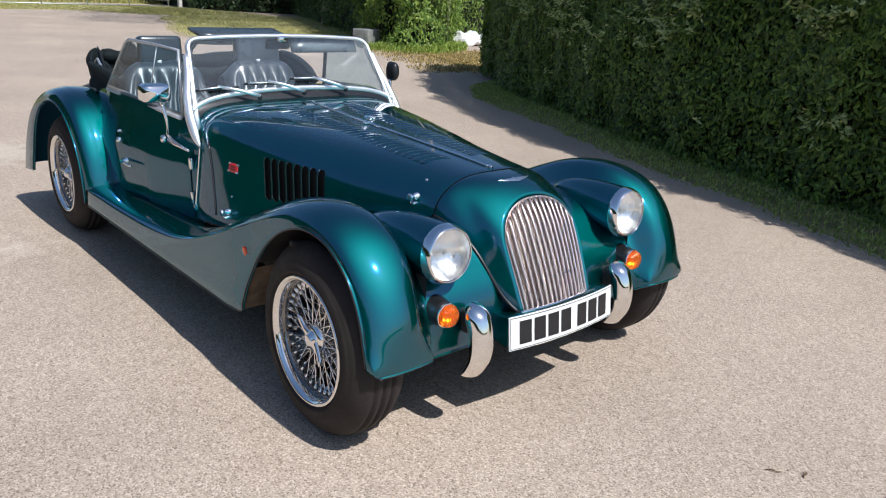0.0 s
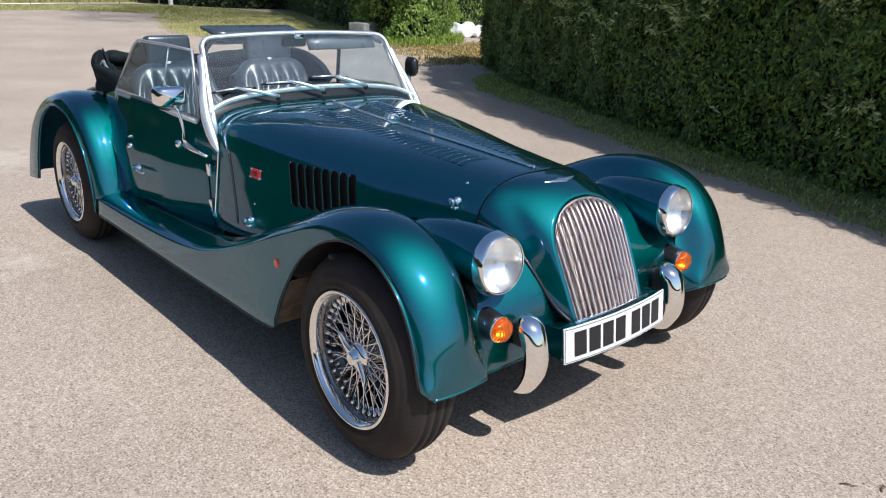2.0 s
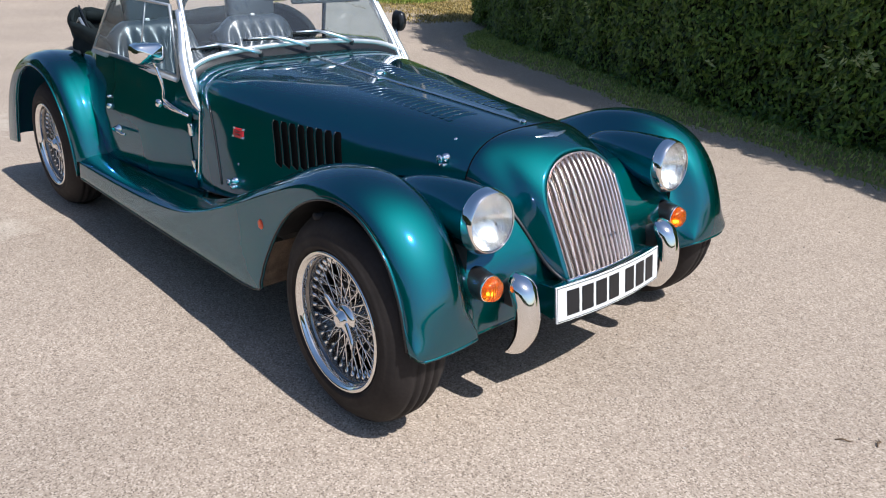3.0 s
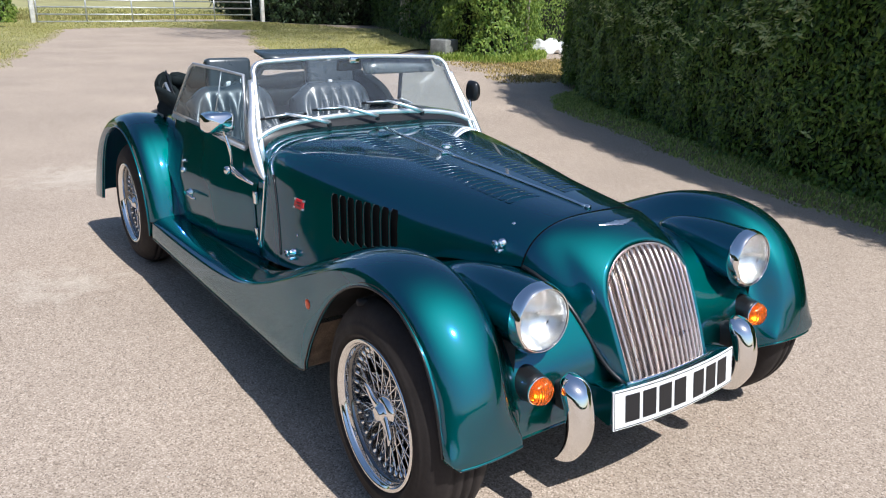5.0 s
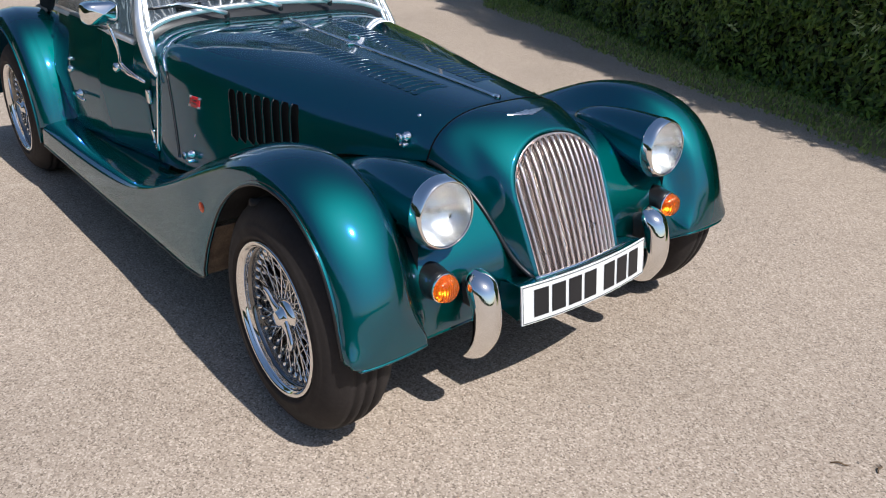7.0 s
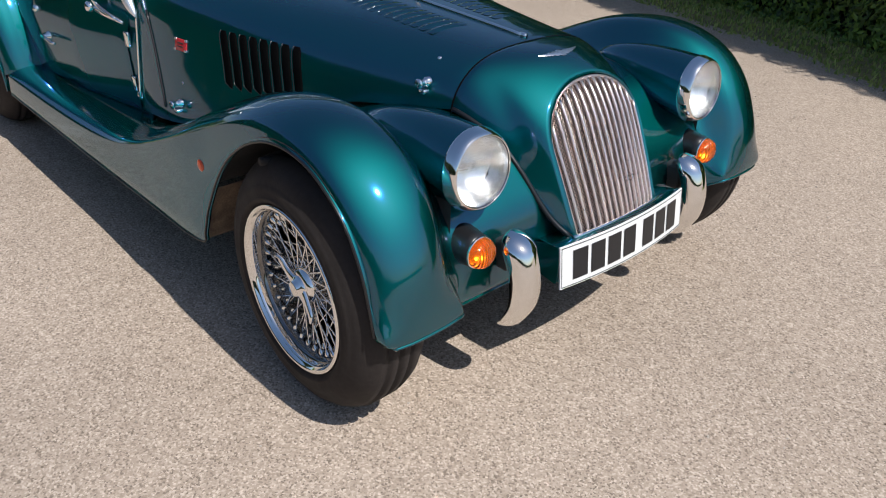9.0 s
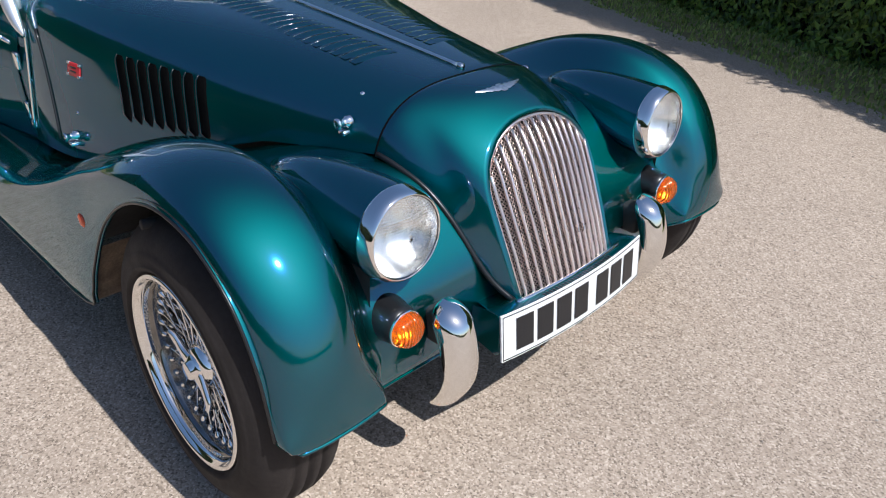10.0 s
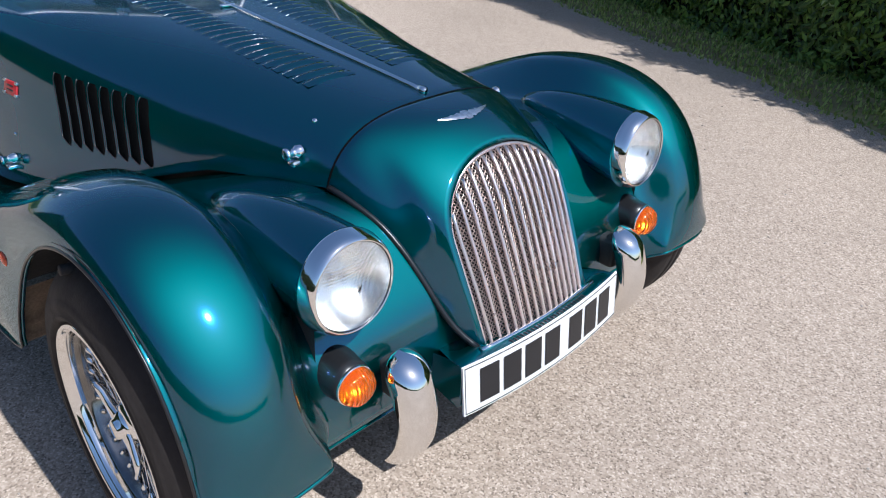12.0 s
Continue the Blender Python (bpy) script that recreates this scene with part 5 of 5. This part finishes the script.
# hood cloth folded forward along each flank: a flat quarter-round panel of cloth
for s in (-1, 1):
    rows = []
    for i in range(19):
        x = -2.52 + 0.44 * i / 18
        top = 0.795 + (0.150 if s > 0 else 0.10) * math.sqrt(max(1 - ((x + 2.52) / 0.445) ** 2, 0))
        rows.append([Vector((x, s * (0.560 + 0.010 * math.sin(9 * k / 8 + 5 * x)), 0.76 + (top - 0.76) * k / 8)) for k in range(9)])
    solid(part("hood_flank", sheet(rows), FABRIC, HOOD, "black hood cloth folded along the cockpit side"), 0.03)

# ---- ground ----
def ground():
    bm = bmesh.new()
    xs = [-3000, -600, -160] + list(np.linspace(-60, 40, 51)) + [160, 600, 3000]
    ys = [-3000, -600, -160] + list(np.linspace(-40, 40, 41)) + [160, 600, 3000]
    return sheet([[Vector((x, y, 0)) for y in ys] for x in xs], bm=bm)


bm = ground()
for f in bm.faces:
    c = f.calc_center_median()
    f.material_index = 1 if (c.x < -35 or abs(c.y) > 30 or c.x > 30) else 0
bmesh.ops.recalc_face_normals(bm, faces=bm.faces)
GROUND = new("ground", mesh_from(bm, "ground", LANE, False))
GROUND.data.materials.append(FIELD)
tagged(GROUND, "pale pinkish stone-chip lane, dusty and dry, with meadow beyond", "ground", kind="structure")


def turf_patch(name, line, width, label, height=0.05, material=None, seed=1, ragged=1.0):
    """A low bank of turf along a line, its edge ragged; positive width lies to the line's left."""
    bm = bmesh.new()
    line = [Vector((*p, 0)) for p in spline(line, 10)]
    rows = []
    for i, p in enumerate(line):
        d = (line[min(i + 1, len(line) - 1)] - line[max(i - 1, 0)]).normalized()
        nrm = Vector((-d.y, d.x, 0))
        j = noise.noise(Vector((p.x * 1.7, p.y * 1.7, seed))) * 0.10 + noise.noise(Vector((p.x * 6, p.y * 6, seed))) * 0.05
        j *= ragged
        row = []
        for k in range(9):
            u = k / 8
            q = p + nrm * (width * u + j * (1 - u))
            q.z = -0.01 + height * smooth01(u * 4) + 0.015 * noise.noise(q * 3) * min(u * 4, 1)
            row.append(q)
        rows.append(row)
    bm = sheet(rows)
    bmesh.ops.recalc_face_normals(bm, faces=bm.faces)
    for f in bm.faces:
        if f.normal.z < 0:
            f.normal_flip()
    ob = new(name, mesh_from(bm, name, material or TURF))
    return tagged(ob, label, "grass", kind="structure"), rows


def blades(name, rows, count, h, material, label, seed, spread=1.0, parent=None, wid=0.006):
    """Grass blades scattered over the quads of a patch."""
    r = random.Random(seed)
    vs, fs = [], []
    nr, nc = len(rows), len(rows[0])
    for _ in range(count):
        i, j = r.randrange(nr - 1), min(int(r.random() ** spread * (nc - 1)), nc - 2)
        a, b = r.random(), r.random()
        p = rows[i][j].lerp(rows[i + 1][j], a).lerp(rows[i][j + 1].lerp(rows[i + 1][j + 1], a), b)
        th, l = r.uniform(0, 6.283), h * r.uniform(0.4, 1.25)
        w = wid * r.uniform(0.6, 1.5)
        lean = Vector((math.cos(th), math.sin(th), 0)) * l * r.uniform(0.15, 0.75)
        sd = Vector((-math.sin(th + 0.6), math.cos(th + 0.6), 0)) * w
        k = len(vs)
        vs += [p - sd, p + sd, p + lean * 0.4 + sd * 0.8 + Vector((0, 0, l * 0.6)), p + lean * 0.4 - sd * 0.8 + Vector((0, 0, l * 0.6)), p + lean + Vector((0, 0, l * 0.85))]
        fs += [(k, k + 1, k + 2, k + 3), (k + 3, k + 2, k + 4)]
    me = bpy.data.meshes.new(name)
    me.from_pydata([tuple(v) for v in vs], [], fs)
    me.materials.append(material)
    ob = new(name, me)
    return tagged(ob, label, "grass", kind="stuff")


# ---- hedges, bushes and trees of many small leaves ----
def leaf_faces(vs, fs, p, nrm, size, r, droop=1.6):
    """One folded leaf of four corners and a middle rib."""
    t = nrm.orthogonal().normalized()
    t.rotate(Matrix.Rotation(r.uniform(0, 6.283), 3, nrm))
    t = t + Vector((0, 0, -droop)) * r.random()
    t = (t - nrm * t.dot(nrm) * 0.8).normalized()
    b = nrm.cross(t).normalized()
    l, w = size * r.uniform(0.7, 1.3), size * r.uniform(0.17, 0.30)
    k = len(vs)
    vs += [p, p + t * l * 0.45 + b * w - nrm * w * 0.35, p + t * l, p + t * l * 0.45 - b * w - nrm * w * 0.35]
    fs += [(k, k + 1, k + 2), (k, k + 2, k + 3)]


def hedge(name, line, height, depth, count, size, material, label, seed, rough=0.16, low=0.05, kind="stuff", category="hedge"):
    """A clipped hedge along a line; the leafy face lies on the line's right, the back depth behind it."""
    r = random.Random(seed)
    pts = [Vector((*p, 0)) for p in spline(line, 8)]
    seg = [(pts[i + 1] - pts[i]).length for i in range(len(pts) - 1)]
    tot = sum(seg)
    top = thing(name, pose(*pts[0]), label, category, kind=kind)
    hs = height if isinstance(height, tuple) else (height, height)
    h0, h1 = hs[0], hs[-1]
    def tall(u):
        return lerp([i / (len(hs) - 1) for i in range(len(hs))], hs, u)
    def place(sv):
        for i, l in enumerate(seg):
            if sv <= l or i == len(seg) - 1:
                d = (pts[i + 1] - pts[i]).normalized()
                return pts[i] + d * min(sv, l), d
            sv -= l
    vs, fs = [], []
    n_end = int(count * min(depth / (tot + 2 * depth), 0.25))
    for c in range(count):
        zr = r.random() ** 0.9
        endface = c < 2 * n_end
        if endface:
            sv = 0.0 if c % 2 else tot
            z = low + ((h0 if c % 2 else h1) - low) * zr
            p, d = place(sv)
            back = r.random() * depth
            out = d if c % 2 == 0 else -d
            p = p + Vector((-d.y, d.x, 0)) * back
        else:
            sv = r.random() * tot
            hh = tall(sv / tot)
            z = low + (hh - low) * zr
            p, d = place(sv)
            if r.random() < 0.12:
                z = hh
                p = p + Vector((-d.y, d.x, 0)) * depth * r.random()
                out = Vector((0, 0, 1))
            else:
                out = Vector((d.y, -d.x, 0))
        q = Vector((p.x, p.y, z))
        bulge = rough * (noise.noise(q * 1.1) + 0.6 * noise.noise(q * 2.9 + Vector((5, 1, 2))) + 0.35 * noise.noise(q * 7.0))
        depthin = -abs(r.gauss(0, 0.09))
        q = q + out * (bulge + depthin) + Vector((0, 0, 0.25 * bulge))
        q.z = max(q.z, 0.02)
        nrm = (out + Vector((r.uniform(-1, 1), r.uniform(-1, 1), r.uniform(-0.4, 1.1))) * 0.75).normalized()
        leaf_faces(vs, fs, q, nrm, size, r)
    me = bpy.data.meshes.new("leaves")
    o = pts[0]
    me.from_pydata([(v.x - o.x, v.y - o.y, v.z - o.z) for v in vs], [], fs)
    me.materials.append(material)
    lv = new("leaves", me)
    lv.parent = top
    # near-black sheet inside, its colour standing in for the inner shade
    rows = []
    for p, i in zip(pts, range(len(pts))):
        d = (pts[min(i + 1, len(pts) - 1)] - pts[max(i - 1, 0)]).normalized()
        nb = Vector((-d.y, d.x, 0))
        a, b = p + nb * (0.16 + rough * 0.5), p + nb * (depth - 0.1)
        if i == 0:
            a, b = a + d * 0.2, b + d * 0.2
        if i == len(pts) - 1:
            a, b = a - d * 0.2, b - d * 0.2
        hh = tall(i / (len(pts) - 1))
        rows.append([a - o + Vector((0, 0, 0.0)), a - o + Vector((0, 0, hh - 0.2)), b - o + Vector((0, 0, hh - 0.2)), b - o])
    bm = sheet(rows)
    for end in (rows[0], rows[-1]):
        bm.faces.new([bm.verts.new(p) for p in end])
    part("core_shade", bm, CORE, top, "near-black core sheet for the shade inside the leaves", smooth=False)
    return top


VERGE_LINE = [(2.6, 1.75), (1.4, 2.35), (0.45, 2.80), (-0.9, 3.35), (-2.2, 3.80), (-3.6, 4.42), (-5.2, 5.05), (-6.1, 5.55), (-6.8, 6.3), (-7.4, 7.3)]
_, vr = turf_patch("verge", VERGE_LINE[::-1], 1.6, "narrow grass verge below the hedge, worn at its edge", seed=3)
blades("verge_grass", vr, 60000, 0.034, GRASS, "short green grass on the verge", 11, 0.75)
HEDGE_LINE = [(2.8, 2.55), (1.6, 2.98), (0.45, 3.38), (-0.9, 3.85), (-2.2, 4.30), (-4.3, 5.22), (-6.2, 6.30), (-8.2, 7.75)]
near_hedge = hedge("hedge", HEDGE_LINE[::-1], (2.0, 2.2, 2.7, 3.2, 3.0, 2.35, 1.75), 1.3, 200000, 0.054, LEAF, "tall clipped dark green hedge beside the lane", 21)


def shoots(parent, line, height, count, seed):
    """Young shoots that stand out of the clipped face, each a stem with paired leaves."""
    r = random.Random(seed)
    pts = [Vector((*p, 0)) for p in spline(line, 8)]
    o = pts[0]
    vs, fs = [], []
    for _ in range(count):
        i = r.randrange(len(pts) - 1)
        p = pts[i].lerp(pts[i + 1], r.random())
        d = (pts[i + 1] - pts[i]).normalized()
        out = Vector((d.y, -d.x, 0))
        z = 0.3 + (height - 0.35) * r.random() ** 0.55
        if noise.noise(Vector((p.x * 1.3, p.y * 1.3, z * 1.6))) < 0.12:
            continue
        q = p + Vector((0, 0, z))
        q += out * (0.02 + 0.16 * (noise.noise(q * 1.1) + 0.6 * noise.noise(q * 2.9 + Vector((5, 1, 2)))))
        way = (out * r.uniform(0.4, 1.0) + d * r.uniform(-0.8, 0.8) + Vector((0, 0, r.uniform(0.0, 0.9)))).normalized()
        ln = r.uniform(0.08, 0.24)
        for k in range(int(ln / 0.014)):
            c = q + way * (k * 0.014)
            n = (Vector((r.uniform(-1, 1), r.uniform(-1, 1), 0.8)) + way * 0.3).normalized()
            leaf_faces(vs, fs, c - o, n, 0.05, r, 0.5)
    me = bpy.data.meshes.new("young_shoots")
    me.from_pydata([tuple(v) for v in vs], [], fs)
    me.materials.append(SPRIG)
    ob = new("young_shoots", me)
    ob.parent = parent
    ob["label"] = "light green young shoots"


shoots(near_hedge, HEDGE_LINE[::-1], 2.35, 2600, 77)

# far side of the yard
def tree(name, at, height, spread, count, size, material, label, seed):
    """A trunk with limbs that carry a crown of many leaves in clumps."""
    r = random.Random(seed)
    top = thing(name, pose(*at, 0), label, "tree")
    trunk = tube([(0, 0, 0), (0.05, 0.03, height * 0.3), (0.0, 0.1, height * 0.62), (0.1, 0.0, height * 0.9)], [0.24, 0.19, 0.12, 0.04], 12)
    clumps = []
    for k in range(26):
        a, rad = k * 2.4, spread * math.sqrt((k + 0.5) / 26)
        z = height * (0.52 + 0.40 * (1 - (rad / spread) ** 2) * r.uniform(0.5, 1.0) + r.uniform(-0.04, 0.06))
        c = Vector((rad * math.cos(a), rad * math.sin(a), z))
        clumps.append((c, spread * r.uniform(0.22, 0.34)))
        if k % 2 == 0:
            base = Vector((0.02, 0.05, height * r.uniform(0.28, 0.55)))
            tube([base, base.lerp(c, 0.5) + Vector((0, 0, 0.25)), c], [0.08, 0.05, 0.015], 6, trunk)
    part("trunk", trunk, STUMP, top, "grey trunk and limbs")
    vs, fs = [], []
    for _ in range(count):
        c, rad = r.choice(clumps)
        d = Vector((r.gauss(0, 1), r.gauss(0, 1), r.gauss(0, 0.8))).normalized()
        p = c + d * rad * r.uniform(0.45, 1.05)
        n = (d + Vector((r.uniform(-1, 1), r.uniform(-1, 1), r.uniform(-0.3, 1.0))) * 0.7).normalized()
        leaf_faces(vs, fs, p, n, size, r)
    me = bpy.data.meshes.new("crown")
    me.from_pydata([tuple(v) for v in vs], [], fs)
    me.materials.append(material)
    ob = new("crown", me)
    ob.parent = top
    return top


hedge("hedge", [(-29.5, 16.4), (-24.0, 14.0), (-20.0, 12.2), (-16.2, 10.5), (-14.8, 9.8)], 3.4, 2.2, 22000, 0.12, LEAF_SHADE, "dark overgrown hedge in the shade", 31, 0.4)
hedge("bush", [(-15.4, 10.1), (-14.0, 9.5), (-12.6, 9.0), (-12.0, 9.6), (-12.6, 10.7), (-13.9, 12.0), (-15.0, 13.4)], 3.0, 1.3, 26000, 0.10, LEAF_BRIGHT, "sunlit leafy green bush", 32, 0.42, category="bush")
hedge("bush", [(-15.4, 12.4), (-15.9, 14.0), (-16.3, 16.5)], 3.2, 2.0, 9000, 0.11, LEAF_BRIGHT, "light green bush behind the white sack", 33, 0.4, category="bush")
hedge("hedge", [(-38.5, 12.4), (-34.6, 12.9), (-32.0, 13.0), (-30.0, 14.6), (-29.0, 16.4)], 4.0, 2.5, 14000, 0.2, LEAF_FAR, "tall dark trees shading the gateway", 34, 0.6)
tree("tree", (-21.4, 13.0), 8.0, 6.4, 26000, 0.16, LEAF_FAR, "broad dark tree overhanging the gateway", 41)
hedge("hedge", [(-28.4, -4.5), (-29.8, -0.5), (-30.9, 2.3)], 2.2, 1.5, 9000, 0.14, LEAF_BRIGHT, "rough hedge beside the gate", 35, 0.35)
_, g1 = turf_patch("verge", [(-28.0, 10.2), (-24.4, 8.3), (-22.4, 7.7), (-19.4, 6.5), (-16.8, 5.85), (-14.6, 5.8), (-13.2, 6.9)], 5.4, "patch of mown grass before the gate", material=FIELD, seed=5, ragged=2.5)
blades("meadow_grass", g1, 30000, 0.045, STRAW, "dry yellow grass by the gate", 12, wid=0.006)
_, g2 = turf_patch("verge", [(-12.6, 8.5), (-11.2, 7.8), (-9.7, 7.2), (-8.5, 6.9), (-7.8, 7.7), (-7.5, 9.5), (-7.5, 12.5)], 4.6, "earth strewn with dry leaves and straw below the bushes", material=LITTER, seed=6, height=0.02, ragged=4.0)
blades("meadow_grass", g2, 15000, 0.05, GOLD, "short golden straw and leaf litter", 13, wid=0.008)
_, g3 = turf_patch("verge", [(-11.5, -0.7), (-15.3, 0.35), (-18.2, 1.07), (-23.3, 2.39), (-27.4, 3.4)], 6.0, "grass bank along the lane", material=FIELD, seed=7, ragged=2.5)
blades("meadow_grass", g3, 40000, 0.045, STRAW, "dry grass on the bank", 14, wid=0.006)

_, g4 = turf_patch("verge", [(-26.6, 2.8), (-27.8, 4.6), (-28.0, 6.8), (-26.6, 8.3), (-25.6, 10.4), (-27.0, 14.0)], 6.0, "rough grass before the gate", material=FIELD, seed=8, ragged=2.5)
blades("meadow_grass", g4, 26000, 0.06, STRAW, "rough grass under the gate", 15, wid=0.008)

_, g5 = turf_patch("verge", [(-14.2, 8.9), (-12.5, 8.35), (-11.4, 9.3), (-12.0, 10.8), (-13.2, 12.0)], 0.7, "weedy strip at the foot of the bush", material=FIELD, seed=9, ragged=2.0)
blades("weeds", g5, 3200, 0.15, WEED, "fresh green weeds at the foot of the bush", 16, wid=0.010)

_, g6 = turf_patch("verge", [(-34.0, 1.0), (-35.2, 6.0), (-36.5, 14.0)], 7.0, "uncut meadow beyond the gate", material=FIELD, seed=10)
blades("meadow_grass", g6, 16000, 0.32, STRAW, "tall uncut meadow grass beyond the gate", 17, wid=0.02)

# five-barred field gate
GATE0, GATE1 = Vector((-31.0, 2.85, 0)), Vector((-32.2, 11.9, 0))
gd = (GATE1 - GATE0)
GL = gd.length
gate = thing("field_gate", Matrix.Translation(GATE0) @ pose(0, 0, 0, 0, 0, math.degrees(math.atan2(gd.y, gd.x))), "long galvanised steel five-bar field gate, shut", "gate")
for z in (0.08, 0.345, 0.61, 0.875, 1.14):
    part("rail", tube([(0.1, 0, z), (GL - 0.1, 0, z)], 0.028, 8), GALV, gate)
for k in range(6):
    x = 0.15 + (GL - 0.3) * k / 5
    part("upright", tube([(x, 0.0, 0.08), (x, 0.0, 1.14)], 0.032, 8), GALV, gate)
for p, h in ((GATE0, 1.45), (GATE1 + gd.normalized() * 0.4, 1.6)):
    bm = block((0.17, 0.17, h), pose(0, 0, h / 2), 0.03)
    ob = new("gate_post", mesh_from(bm, "gate_post", GATEPOST))
    ob.matrix_basis = Matrix.Translation(p)
    tagged(ob, "white-painted square wooden gate post", "post", "gate posts")

# pole, concrete block and white sack at the far corner
ob = new("pole", mesh_from(tube([(0, 0, 0), (0.02, 0, 2.5), (0.03, 0.02, 6.0)], [0.052, 0.05, 0.045], 12), "pole", STUMP))
ob.matrix_basis = pose(-13.15, 11.25, 0)
tagged(ob, "weathered grey wooden pole among the bushes", "pole")
ob = new("concrete_block", mesh_from(block((0.45, 0.52, 0.42), pose(0, 0, 0.21), 0.03), "concrete_block", CONCRETE))
ob.matrix_basis = pose(-13.25, 8.85, 0, 0, 0, 20)
tagged(ob, "squat weathered concrete block by the bush", "block")
bm = bmesh.new()
bmesh.ops.create_icosphere(bm, subdivisions=4, radius=0.40)
for v in bm.verts:
    v.co *= 1 + 0.30 * noise.noise(v.co * 3.3) + 0.10 * noise.noise(v.co * 11)
    v.co.y *= 1.35
    v.co.z = v.co.z * 0.5 + 0.15 + 0.05 * math.sin(v.co.y * 14 + v.co.x * 5)
    v.co.z = max(v.co.z, 0)
ob = new("white_sack", mesh_from(bm, "white_sack", SACK))
ob.matrix_basis = pose(-13.6, 12.45, 0)
tagged(ob, "lumpy white sack lying among dry grass", "sack")

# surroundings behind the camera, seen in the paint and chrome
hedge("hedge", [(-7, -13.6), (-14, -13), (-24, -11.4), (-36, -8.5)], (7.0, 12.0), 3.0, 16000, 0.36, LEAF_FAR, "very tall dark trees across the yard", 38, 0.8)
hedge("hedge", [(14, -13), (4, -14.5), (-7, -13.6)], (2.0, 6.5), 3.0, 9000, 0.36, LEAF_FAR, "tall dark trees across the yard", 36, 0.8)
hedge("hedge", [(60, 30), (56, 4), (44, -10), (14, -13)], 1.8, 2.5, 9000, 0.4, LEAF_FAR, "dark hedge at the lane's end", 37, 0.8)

# two dry twigs on the lane before the car
for x, y, rz, ln in ((1.038, 0.263, 35, 0.05), (1.110, 0.326, 100, 0.04)):
    pts = [(-ln / 2, 0, 0.003), (-ln * 0.1, 0.004, 0.006), (ln * 0.2, -0.003, 0.005), (ln / 2, 0.006, 0.003)]
    bm = tube(pts, [0.0016, 0.0024, 0.002, 0.001], 6)
    tube([(0, 0, 0.005), (ln * 0.15, 0.012, 0.004)], [0.0014, 0.0008], 5, bm)
    ob = new("twig", mesh_from(bm, "twig", TWIG))
    ob.matrix_basis = pose(x, y, 0, 0, 0, rz)
    tagged(ob, "short dry brown twig lying on the lane", "twig", "twigs on the lane")

# loose stone chips scattered over the lane, thicker towards the verge
rc = random.Random(91)
vs, fs = [], []
while len(fs) < 1500 * 6:
    x, y = rc.uniform(-5.0, 2.4), rc.uniform(-2.4, 4.2)
    edge = 2.95 - 0.43 * x
    if y > edge or (y < edge - 1.0 and rc.random() < 0.55):
        continue
    r, th = rc.uniform(0.002, 0.0046), rc.uniform(0, 6.283)
    k = len(vs)
    for cz, rr in ((0.0, 1.0), (0.9 * r, 0.55)):
        for q in range(4):
            a = th + q * math.pi / 2 + rc.uniform(-0.3, 0.3)
            vs.append((x + r * rr * math.cos(a) * rc.uniform(0.8, 1.3), y + r * rr * math.sin(a), cz))
    fs += [(k + q, k + (q + 1) % 4, k + 4 + (q + 1) % 4, k + 4 + q) for q in range(4)] + [(k + 4, k + 5, k + 6, k + 7), (k + 3, k + 2, k + 1, k)]
me = bpy.data.meshes.new("stone_chips")
me.from_pydata(vs, [], fs)
me.materials.append(CHIP)
tagged(new("stone_chips", me), "loose pale and dark stone chips on the lane", "gravel", kind="stuff")
